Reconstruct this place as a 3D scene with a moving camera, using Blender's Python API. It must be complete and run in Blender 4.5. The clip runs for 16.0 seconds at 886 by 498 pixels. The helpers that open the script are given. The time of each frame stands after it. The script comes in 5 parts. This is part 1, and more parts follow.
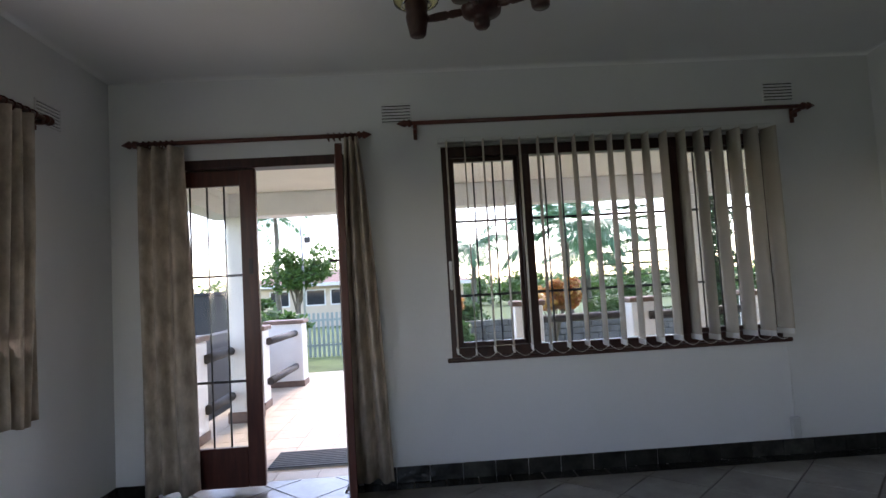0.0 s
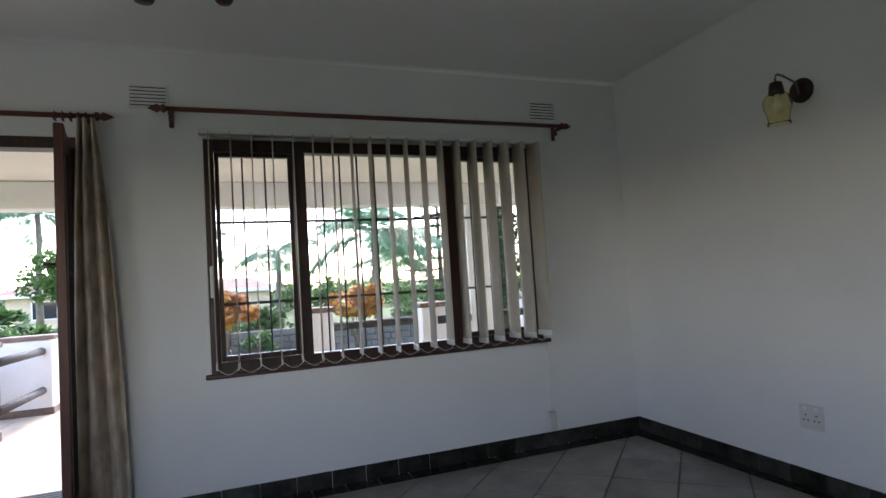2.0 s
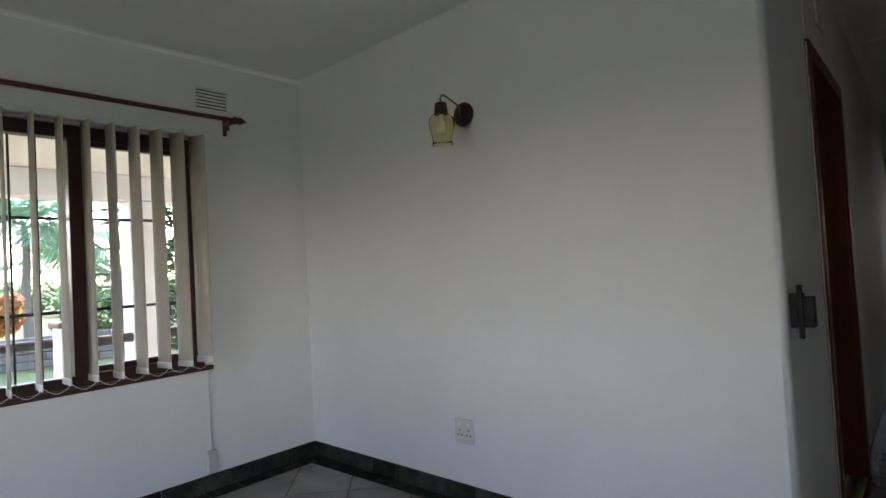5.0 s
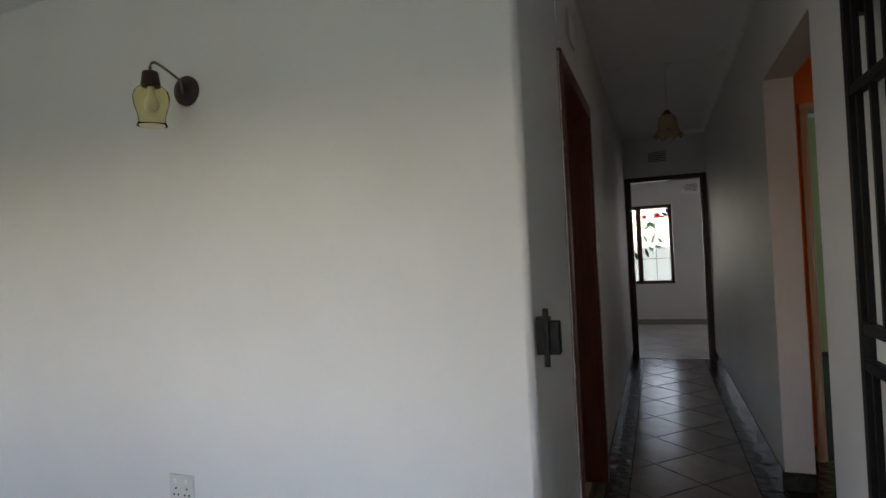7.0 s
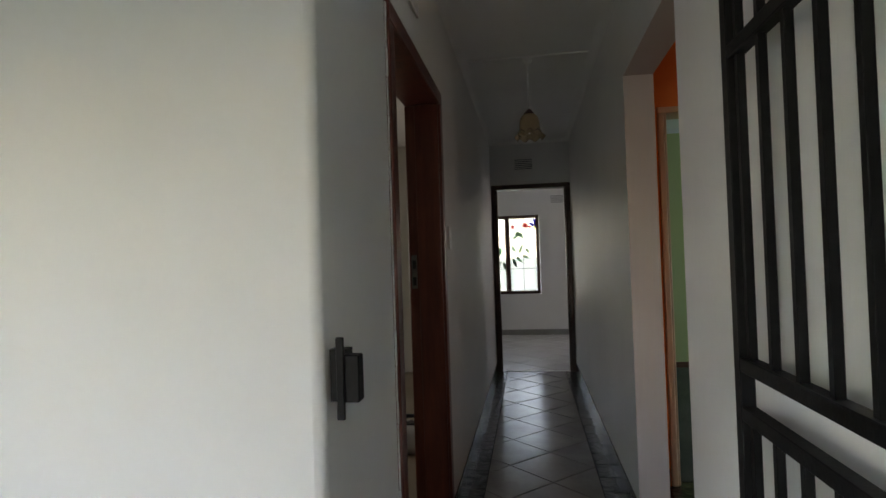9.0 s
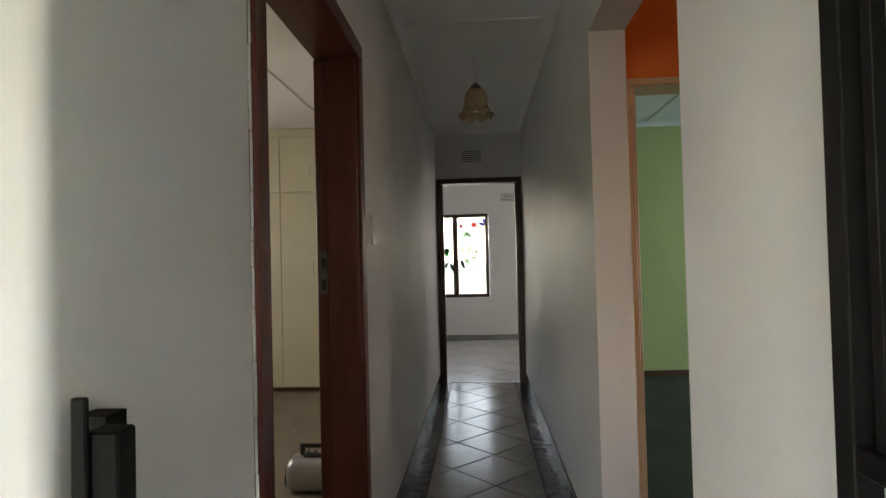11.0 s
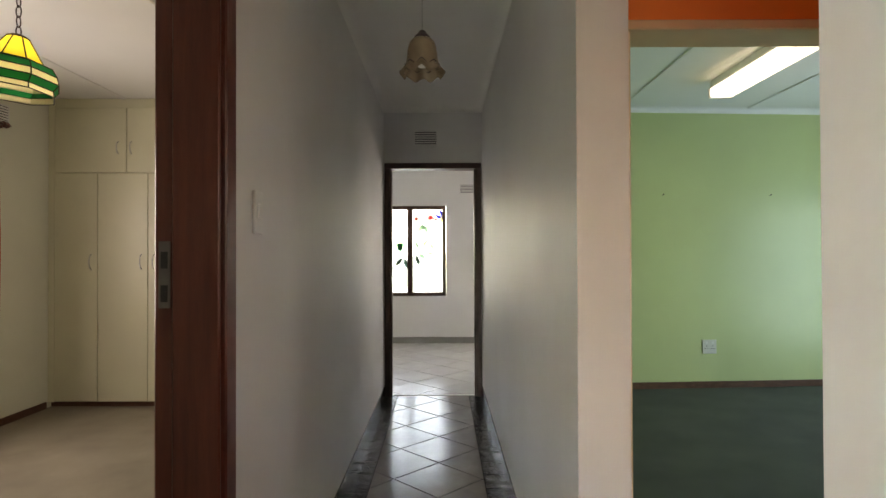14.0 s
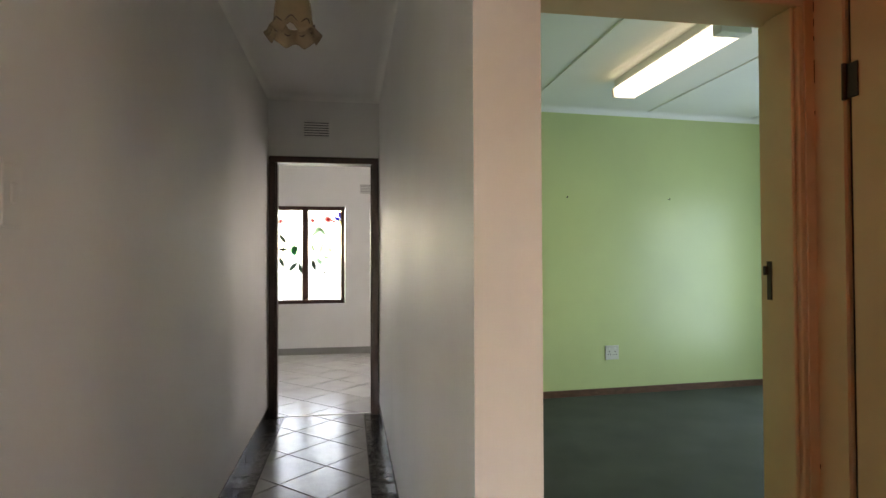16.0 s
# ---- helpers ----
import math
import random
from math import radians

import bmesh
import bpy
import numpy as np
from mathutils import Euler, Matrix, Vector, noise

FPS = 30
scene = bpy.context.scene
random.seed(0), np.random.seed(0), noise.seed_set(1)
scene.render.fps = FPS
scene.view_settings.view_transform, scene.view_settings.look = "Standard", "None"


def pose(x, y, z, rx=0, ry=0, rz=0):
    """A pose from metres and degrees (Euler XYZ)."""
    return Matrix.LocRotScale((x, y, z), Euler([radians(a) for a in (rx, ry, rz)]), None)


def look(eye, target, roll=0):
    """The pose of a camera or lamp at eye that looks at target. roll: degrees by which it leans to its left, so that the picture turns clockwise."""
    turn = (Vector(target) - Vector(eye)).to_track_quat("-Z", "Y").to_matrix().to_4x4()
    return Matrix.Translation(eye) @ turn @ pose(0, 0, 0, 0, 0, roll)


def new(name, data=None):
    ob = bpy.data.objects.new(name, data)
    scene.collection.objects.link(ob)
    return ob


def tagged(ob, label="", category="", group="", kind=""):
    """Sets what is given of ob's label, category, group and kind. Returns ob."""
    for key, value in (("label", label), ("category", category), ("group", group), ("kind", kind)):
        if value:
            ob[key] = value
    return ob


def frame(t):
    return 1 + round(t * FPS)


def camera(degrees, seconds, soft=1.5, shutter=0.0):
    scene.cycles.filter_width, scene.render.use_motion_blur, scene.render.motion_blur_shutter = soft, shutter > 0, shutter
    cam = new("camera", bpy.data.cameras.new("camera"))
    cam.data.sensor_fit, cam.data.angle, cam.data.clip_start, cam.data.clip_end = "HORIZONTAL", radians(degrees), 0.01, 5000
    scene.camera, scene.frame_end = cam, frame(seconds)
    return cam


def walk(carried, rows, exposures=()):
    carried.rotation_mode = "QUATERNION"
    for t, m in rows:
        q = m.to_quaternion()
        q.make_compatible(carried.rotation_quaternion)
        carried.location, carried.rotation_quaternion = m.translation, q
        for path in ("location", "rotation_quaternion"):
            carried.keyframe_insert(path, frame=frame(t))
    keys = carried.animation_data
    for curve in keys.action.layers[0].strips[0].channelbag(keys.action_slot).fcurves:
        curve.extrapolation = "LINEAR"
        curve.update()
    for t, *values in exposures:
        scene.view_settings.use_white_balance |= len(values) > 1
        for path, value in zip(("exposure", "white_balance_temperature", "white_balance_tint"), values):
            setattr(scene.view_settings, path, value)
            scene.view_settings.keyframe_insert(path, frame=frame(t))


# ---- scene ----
cam = camera(76.1, 16.0)
PATH = [
    (0, (-0.101, 0.182, 1.191), (-0.008, 2.175, 1.319), -3.3),
    (0.5, (-0.02, 0.225, 1.201), (0.27, 2.201, 1.316), -3.5),
    (1, (0.073, 0.26, 1.193), (0.52, 2.206, 1.307), -3.5),
    (1.5, (0.139, 0.279, 1.195), (0.716, 2.191, 1.304), -3.5),
    (2, (0.187, 0.292, 1.179), (0.903, 2.157, 1.289), -3.6),
    (2.5, (0.24, 0.335, 1.187), (1.098, 2.138, 1.294), -3.6),
    (3, (0.283, 0.366, 1.202), (1.28, 2.096, 1.297), -3.5),
    (3.2, (0.29, 0.368, 1.175), (1.339, 2.067, 1.281), -3.7),
    (5.3, (0.702, 0.455, 1.254), (2.274, 1.69, 1.305), -3.4),
    (5.5, (0.742, 0.442, 1.261), (2.354, 1.624, 1.309), -3.6),
    (6, (0.826, 0.42, 1.269), (2.539, 1.451, 1.314), -3.5),
    (6.5, (0.967, 0.443, 1.278), (2.766, 1.315, 1.316), -3.2),
    (7, (1.115, 0.475, 1.284), (2.985, 1.182, 1.313), -2.8),
    (7.5, (1.241, 0.489, 1.276), (3.166, 1.03, 1.3), -2.5),
    (8, (1.385, 0.453, 1.271), (3.335, 0.893, 1.299), -2.3),
    (8.5, (1.547, 0.415, 1.278), (3.514, 0.778, 1.31), -2.1),
    (9, (1.675, 0.389, 1.271), (3.651, 0.691, 1.311), -1.9),
    (11.5, (2.395, 0.336, 1.253), (4.392, 0.447, 1.287), -1.2),
    (12, (2.501, 0.311, 1.252), (4.498, 0.409, 1.277), -0.9),
    (12.5, (2.622, 0.305, 1.247), (4.621, 0.386, 1.268), -0.7),
    (13, (2.764, 0.315, 1.25), (4.763, 0.375, 1.27), -0.5),
    (13.5, (2.87, 0.305, 1.251), (4.869, 0.34, 1.271), -0.3),
    (14, (2.98, 0.271, 1.265), (4.979, 0.271, 1.286), -0.2),
    (14.5, (3.116, 0.233, 1.269), (5.115, 0.184, 1.295), -0.1),
    (15, (3.199, 0.203, 1.262), (5.195, 0.093, 1.29), -0.1),
    (15.5, (3.279, 0.181, 1.258), (5.27, -0.005, 1.291), -0.0),
    (16, (3.387, 0.157, 1.261), (5.36, -0.167, 1.297), -0.2),
]

EXPOSURES = [(0.0, 2.52, 7000, 25), (1.5, 2.76, 7050, 24), (3.0, 3.05, 7200, 24), (5.5, 3.58, 7400, 24), (7.0, 3.96, 7600, 24), (9.0, 4.4, 7800, 20), (11.5, 5.42, 8400, 18), (13.0, 5.8, 8650, 18), (16.0, 6.03, 8700, 22)]
walk(cam, [(t, look(eye, target, roll)) for t, eye, target, roll in PATH], EXPOSURES)
WEST_POWER, SOUTH_POWER, BED_POWER, STUDY_POWER, END_POWER, END_SOUTH_POWER, LOBBY_POWER = 0.98, 0.25, 0.56, 0.8, 0.55, 0.85, 0.045
TUBE_EMIT, BULB_EMIT = 0.04, 0.12
SUN = 0.65

# ---- world, sun, large lights ----
world = bpy.data.worlds.new("world")
scene.world = world
world.use_nodes = True
wn = world.node_tree
sky = wn.nodes.new("ShaderNodeTexSky")
sky.sky_type = "NISHITA"
sky.sun_disc = False
sky.sun_elevation = radians(52)
sky.sun_rotation = radians(15)
sky.dust_density = 0.6
sky.ozone_density = 1.0
wn.links.new(sky.outputs[0], wn.nodes["Background"].inputs[0])
wn.nodes["Background"].inputs[1].default_value = 0.165
sun = new("sun", bpy.data.lights.new("sun", "SUN"))
sun.data.energy, sun.data.angle, sun.data.color = SUN, radians(12), (1.0, 0.96, 0.9)
sun.matrix_basis = look((2.5, 14, 12.5), (0, 4.5, 0))


def window_light(name, x, y, z, target, w, h, power, color=(0.92, 0.93, 1.0)):
    """Sky light in the opening of a window; some of the openings are added."""
    lamp = new(name, bpy.data.lights.new(name, "AREA"))
    lamp.data.shape, lamp.data.size, lamp.data.size_y = "RECTANGLE", w, h
    lamp.data.energy, lamp.data.color = power, color
    lamp.matrix_basis = look((x, y, z), target)
    return lamp


window_light("west_window_light", -2.08, 1.9, 1.35, (2, 1.9, 3.6), 1.9, 1.2, WEST_POWER)
# added fill light: no south window is known, it brightens the north walls
window_light("south_fill_light", -0.95, -3.12, 1.4, (-0.6, 3, 3.2), 2.0, 1.2, SOUTH_POWER)
window_light("bedroom_window_light", 5.8, 3.60, 1.35, (5.8, 0, 1.0), 1.5, 1.2, BED_POWER)
window_light("study_window_light", 6.8, -4.33, 1.05, (6.8, 0, 1.05), 1.5, 1.75, STUDY_POWER, (0.44, 0.71, 1.0))
window_light("end_window_light", 11.36, 1.0, 1.35, (0, 1.0, 1.2), 1.7, 1.4, END_POWER)
# fill light behind an added opening, brightens the corridor's north wall
window_light("end_south_fill_light", 11.2, -1.25, 1.4, (8.0, 0.3, 1.4), 1.5, 1.3, END_SOUTH_POWER)
# fill light in an added opening, brightens the passage and the wall opposite
window_light("lobby_fill_light", 3.645, -1.30, 1.5, (3.9, 0.8, 1.5), 0.5, 1.2, LOBBY_POWER, (1.0, 0.95, 0.87))


# ---- mesh helpers ----
def bx(bm, x0, x1, y0, y1, z0, z1, bev=0.0, m=None, mi=0):
    """Adds a box, with chamfered edges where bev is given, turned by m."""
    b = bmesh.new()
    bmesh.ops.create_cube(b, size=1.0)
    for v in b.verts:
        v.co = Vector((x0 + (v.co.x + 0.5) * (x1 - x0), y0 + (v.co.y + 0.5) * (y1 - y0), z0 + (v.co.z + 0.5) * (z1 - z0)))
    if bev:
        bmesh.ops.bevel(b, geom=list(b.edges), offset=bev, segments=1, affect="EDGES")
    join(bm, b, m, mi)


def join(bm, b, m=None, mi=0):
    vs = {v: bm.verts.new(m @ v.co if m else v.co) for v in b.verts}
    for f in b.faces:
        g = bm.faces.new([vs[v] for v in f.verts])
        g.material_index = mi if mi else f.material_index
        g.smooth = f.smooth
    b.free()


def tube(bm, pts, r, n=8, r1=None):
    """Adds a round bar along the points, from radius r to r1."""
    pts = [Vector(p) for p in pts]
    rings = []
    up = Vector((0, 0, 1))
    for i, p in enumerate(pts):
        d = (pts[min(i + 1, len(pts) - 1)] - pts[max(i - 1, 0)]).normalized()
        a = d.cross(up if abs(d.z) < 0.95 else Vector((1, 0, 0))).normalized()
        b = d.cross(a)
        q = r if r1 is None else r + (r1 - r) * i / (len(pts) - 1)
        rings.append([bm.verts.new(p + a * q * math.cos(2 * math.pi * k / n) + b * q * math.sin(2 * math.pi * k / n)) for k in range(n)])
    for a, b in zip(rings, rings[1:]):
        for k in range(n):
            bm.faces.new((a[k], a[(k + 1) % n], b[(k + 1) % n], b[k])).smooth = n > 5
    bm.faces.new(rings[0])
    bm.faces.new(rings[-1][::-1])


def turned(bm, stations, n=12):
    """Adds one turned bar through the stations (point, radius)."""
    pts = [Vector(p) for p, _ in stations]
    d = (pts[-1] - pts[0]).normalized()
    a = d.cross(Vector((0, 0, 1)) if abs(d.z) < 0.95 else Vector((1, 0, 0))).normalized()
    b = d.cross(a)
    rings = [[bm.verts.new(p + a * r * math.cos(2 * math.pi * k / n) + b * r * math.sin(2 * math.pi * k / n)) for k in range(n)] for p, (_, r) in zip(pts, stations)]
    for p, q in zip(rings, rings[1:]):
        for k in range(n):
            bm.faces.new((p[k], p[(k + 1) % n], q[(k + 1) % n], q[k])).smooth = True
    bm.faces.new(rings[0])
    bm.faces.new(rings[-1][::-1])


def lathe(bm, prof, n=20, at=(0, 0, 0), axis="z", close=True, smooth=True, wave=None):
    """Turns a profile of (radius, height) about an axis through at."""
    at = Vector(at)
    rings = []
    for i, (r, h) in enumerate(prof):
        ring = []
        for k in range(n):
            a = 2 * math.pi * k / n
            rr, hh = (r, h) if wave is None else wave(i, a, r, h)
            c, s = rr * math.cos(a), rr * math.sin(a)
            v = {"z": (c, s, hh), "x": (hh, c, s), "y": (c, hh, s)}[axis]
            ring.append(bm.verts.new(at + Vector(v)))
        rings.append(ring)
    for a, b in zip(rings, rings[1:]):
        for k in range(n):
            bm.faces.new((a[k], a[(k + 1) % n], b[(k + 1) % n], b[k])).smooth = smooth
    if close:
        bm.faces.new(rings[0][::-1])
        bm.faces.new(rings[-1])


def slab(bm, poly, z0, z1):
    """Adds an upright prism over a convex outline."""
    lo = [bm.verts.new((x, y, z0)) for x, y in poly]
    hi = [bm.verts.new((x, y, z1)) for x, y in poly]
    bm.faces.new(hi)
    bm.faces.new(lo[::-1])
    for k in range(len(poly)):
        j = (k + 1) % len(poly)
        bm.faces.new((lo[k], lo[j], hi[j], hi[k]))


def mesh_of(name, bm, mats):
    bmesh.ops.recalc_face_normals(bm, faces=list(bm.faces))
    me = bpy.data.meshes.new(name)
    bm.to_mesh(me)
    bm.free()
    for mt in mats if isinstance(mats, (list, tuple)) else [mats]:
        me.materials.append(mt)
    return me


def part(name, bm, material, parent=None, label=""):
    """Links a bmesh as one mesh object, under a thing or a part where one is given."""
    ob = new(name, mesh_of(name, bm, material))
    if parent is not None:
        ob.parent = parent
        ob.matrix_parent_inverse = base_of(parent).inverted()
    return tagged(ob, label) if label else ob


def base_of(ob):
    m = ob.matrix_basis.copy()
    while ob.parent is not None:
        m = ob.parent.matrix_basis @ ob.matrix_parent_inverse @ m
        ob = ob.parent
    return m


def thing(name, at, label, category, group=""):
    """An Empty at the base of a thing, which parents its parts."""
    ob = new(name)
    ob.empty_display_size = 0.1
    ob.matrix_basis = Matrix.Translation(at)
    return tagged(ob, label, category, group)


def setting(name, bm, mats, label=""):
    return tagged(new(name, mesh_of(name, bm, mats)), label, name.split("_")[0], "", "structure")


# ---- materials ----
def mat(name, col, rough=0.5, metal=0.0, var=0.1, scale=6.0, fine=0.0, fscale=90.0, bump=0.0, bscale=120.0, alpha_trans=0.0, spec=0.5,
        rand=0.0, stretch=(1, 1, 1), tint=None, ior=1.45, emit=0.0, coat=0.0, rvar=0.0, rscale=3.0):
    """A surface with colour varied at two scales, with relief, and with a shift from piece to piece."""
    mt = bpy.data.materials.new(name)
    mt.use_nodes = True
    nt = mt.node_tree
    N, L = nt.nodes, nt.links
    p = N["Principled BSDF"]
    p.inputs["Roughness"].default_value = rough
    p.inputs["Metallic"].default_value = metal
    p.inputs["IOR"].default_value = ior
    p.inputs["Specular IOR Level"].default_value = spec
    p.inputs["Coat Weight"].default_value = coat
    p.inputs["Coat Roughness"].default_value = 0.08
    p.inputs["Transmission Weight"].default_value = alpha_trans
    geo = N.new("ShaderNodeNewGeometry")
    mp = N.new("ShaderNodeMapping")
    mp.inputs["Scale"].default_value = stretch
    L.new(geo.outputs["Position"], mp.inputs["Vector"])
    n1 = N.new("ShaderNodeTexNoise")
    n1.inputs["Scale"].default_value = scale
    n1.inputs["Detail"].default_value = 5
    L.new(mp.outputs[0], n1.inputs["Vector"])
    mix = N.new("ShaderNodeMix")
    mix.data_type = "RGBA"
    lo = [c * (1 - var) for c in col]
    hi = [min(1, c * (1 + var)) for c in (tint or col)]
    mix.inputs["A"].default_value = (*lo, 1)
    mix.inputs["B"].default_value = (*hi, 1)
    rmp = N.new("ShaderNodeMapRange")
    rmp.inputs["From Min"].default_value, rmp.inputs["From Max"].default_value = 0.3, 0.7
    L.new(n1.outputs["Fac"], rmp.inputs["Value"])
    L.new(rmp.outputs[0], mix.inputs["Factor"])
    out = mix.outputs["Result"]
    if fine:
        n2 = N.new("ShaderNodeTexNoise")
        n2.inputs["Scale"].default_value = fscale
        n2.inputs["Detail"].default_value = 3
        L.new(mp.outputs[0], n2.inputs["Vector"])
        k = N.new("ShaderNodeMapRange")
        k.inputs["To Min"].default_value, k.inputs["To Max"].default_value = 1 - fine, 1 + fine
        L.new(n2.outputs["Fac"], k.inputs["Value"])
        mul = N.new("ShaderNodeVectorMath")
        mul.operation = "SCALE"
        L.new(out, mul.inputs[0])
        L.new(k.outputs[0], mul.inputs["Scale"])
        out = mul.outputs[0]
    if rand:
        oi = N.new("ShaderNodeObjectInfo")
        k = N.new("ShaderNodeMapRange")
        k.inputs["To Min"].default_value, k.inputs["To Max"].default_value = 1 - rand, 1 + rand
        L.new(oi.outputs["Random"], k.inputs["Value"])
        mul = N.new("ShaderNodeVectorMath")
        mul.operation = "SCALE"
        L.new(out, mul.inputs[0])
        L.new(k.outputs[0], mul.inputs["Scale"])
        out = mul.outputs[0]
    L.new(out, p.inputs["Base Color"])
    if rvar:
        n4 = N.new("ShaderNodeTexNoise")
        n4.inputs["Scale"].default_value = rscale
        n4.inputs["Detail"].default_value = 4
        L.new(geo.outputs["Position"], n4.inputs["Vector"])
        k = N.new("ShaderNodeMapRange")
        k.inputs["To Min"].default_value, k.inputs["To Max"].default_value = max(0.02, rough - rvar), rough + rvar
        L.new(n4.outputs["Fac"], k.inputs["Value"])
        L.new(k.outputs[0], p.inputs["Roughness"])
    if bump:
        n3 = N.new("ShaderNodeTexNoise")
        n3.inputs["Scale"].default_value = bscale
        n3.inputs["Detail"].default_value = 4
        L.new(mp.outputs[0], n3.inputs["Vector"])
        bp = N.new("ShaderNodeBump")
        bp.inputs["Strength"].default_value = bump
        bp.inputs["Distance"].default_value = 0.01
        L.new(n3.outputs["Fac"], bp.inputs["Height"])
        L.new(bp.outputs[0], p.inputs["Normal"])
    if emit:
        p.inputs["Emission Color"].default_value = (*col, 1)
        p.inputs["Emission Strength"].default_value = emit
    return mt


def clear_glass(name, col=(0.98, 0.99, 0.99), haze=0.0):
    """Thin flat glass: light passes straight, with a faint mirror."""
    mt = bpy.data.materials.new(name)
    mt.use_nodes = True
    nt = mt.node_tree
    N, L = nt.nodes, nt.links
    out = N["Material Output"]
    N.remove(N["Principled BSDF"])
    tr = N.new("ShaderNodeBsdfTransparent")
    tr.inputs[0].default_value = (*col, 1)
    gl = N.new("ShaderNodeBsdfGlossy")
    gl.inputs["Roughness"].default_value = 0.02
    fr = N.new("ShaderNodeFresnel")
    mx = N.new("ShaderNodeMixShader")
    L.new(fr.outputs[0], mx.inputs[0])
    L.new(tr.outputs[0], mx.inputs[1])
    L.new(gl.outputs[0], mx.inputs[2])
    last = mx.outputs[0]
    if haze:
        tl = N.new("ShaderNodeBsdfTranslucent")
        tl.inputs[0].default_value = (*col, 1)
        m2 = N.new("ShaderNodeMixShader")
        m2.inputs[0].default_value = haze
        L.new(last, m2.inputs[1])
        L.new(tl.outputs[0], m2.inputs[2])
        last = m2.outputs[0]
    L.new(last, out.inputs[0])
    return mt


def thin_leaf(name, col, col2, rough=0.45, rand=0.25):
    """Foliage that lets some light through, varied from leaf to leaf."""
    mt = bpy.data.materials.new(name)
    mt.use_nodes = True
    nt = mt.node_tree
    N, L = nt.nodes, nt.links
    p = N["Principled BSDF"]
    p.inputs["Roughness"].default_value = rough
    geo = N.new("ShaderNodeNewGeometry")
    mix = N.new("ShaderNodeMix")
    mix.data_type = "RGBA"
    mix.inputs["A"].default_value = (*col, 1)
    mix.inputs["B"].default_value = (*col2, 1)
    L.new(geo.outputs["Random Per Island"], mix.inputs["Factor"])
    L.new(mix.outputs["Result"], p.inputs["Base Color"])
    tl = N.new("ShaderNodeBsdfTranslucent")
    L.new(mix.outputs["Result"], tl.inputs[0])
    mx = N.new("ShaderNodeMixShader")
    mx.inputs[0].default_value = 0.4
    L.new(p.outputs[0], mx.inputs[1])
    L.new(tl.outputs[0], mx.inputs[2])
    L.new(mx.outputs[0], N["Material Output"].inputs[0])
    return mt


WHITE = mat("white_wall_paint", (0.74, 0.74, 0.73), 0.5, var=0.035, scale=1.6, fine=0.015, fscale=40, bump=0.05, bscale=55, rvar=0.08)
# pinkish wall colour, darkened to give the passage reveal its shade
PINKW = mat("pinkish_shaded_reveal", (0.50, 0.445, 0.42), 0.5, var=0.05, scale=2.2, bump=0.05, bscale=55)
CREAMW = mat("cream_wall_paint", (0.70, 0.70, 0.60), 0.45, var=0.04, scale=1.8, bump=0.05, bscale=60)
ORANGE = mat("orange_wall_paint", (0.80, 0.22, 0.05), 0.5, var=0.05, scale=2.0, bump=0.05, bscale=60)
GREENW = mat("green_wall_paint", (0.50, 0.57, 0.29), 0.30, var=0.05, scale=1.4, bump=0.05, bscale=60)
CEIL = mat("ceiling_paint", (0.84, 0.84, 0.82), 0.6, var=0.03, scale=1.2, bump=0.03, bscale=40)
BLACKT = mat("black_glazed_tile", (0.022, 0.022, 0.021), 0.10, var=0.4, scale=9, fine=0.3, fscale=45, bump=0.9, bscale=15, spec=0.28, rand=0.35, rvar=0.06, rscale=8, tint=(0.034, 0.035, 0.029))
FLOORT = mat("grey_slate_effect_tile", (0.205, 0.188, 0.165), 0.19, var=0.15, scale=5, fine=0.12, fscale=30, bump=0.16, bscale=11, rand=0.10, rvar=0.09, rscale=6)
HGROUT = mat("brown_grey_grout", (0.085, 0.075, 0.065), 0.9, var=0.2, scale=20, spec=0.1)
GROUT = mat("dark_grout", (0.03, 0.026, 0.023), 0.95, var=0.2, scale=20, spec=0.08)
ENDT = mat("pale_polished_tile", (0.52, 0.52, 0.51), 0.2, var=0.08, scale=4, rand=0.05, rvar=0.05)
LGROUT = mat("grey_grout", (0.2, 0.19, 0.18), 0.8, var=0.15, scale=20)
DARKWOOD = mat("dark_stained_wood", (0.048, 0.018, 0.013), 0.36, var=0.35, scale=7, fine=0.2, fscale=40, stretch=(6, 6, 0.6), bump=0.08, bscale=30)
LEAFWOOD = mat("red_brown_door_stain", (0.085, 0.024, 0.016), 0.34, var=0.3, scale=6, fine=0.2, fscale=40, stretch=(6, 6, 0.6), bump=0.06, bscale=30)
REDWOOD = mat("red_varnished_wood", (0.115, 0.027, 0.016), 0.32, var=0.3, scale=6, fine=0.2, fscale=40, stretch=(6, 6, 0.6), bump=0.06, bscale=30)
RODWOOD = mat("mahogany_rod", (0.10, 0.030, 0.020), 0.35, var=0.3, scale=10, stretch=(0.8, 5, 5))
BLACKM = mat("black_painted_steel", (0.006, 0.006, 0.0065), 0.5, metal=0.0, var=0.3, scale=20, bump=0.06, bscale=80, spec=0.2)
LOCKG = mat("dark_grey_enamel", (0.022, 0.024, 0.028), 0.45, var=0.2, scale=20)
BARM = mat("dark_burglar_bar", (0.02, 0.021, 0.024), 0.45, var=0.2, scale=20)
CHROME = mat("chrome", (0.75, 0.76, 0.78), 0.08, metal=1.0, var=0.03)
RIBG = mat("grey_mat_backing", (0.28, 0.28, 0.27), 0.8, var=0.1)
OLDST = mat("tarnished_steel", (0.16, 0.15, 0.14), 0.4, metal=0.7, var=0.2, scale=20)
STEEL = mat("dull_steel", (0.5, 0.5, 0.5), 0.35, metal=1.0, var=0.1, scale=20)
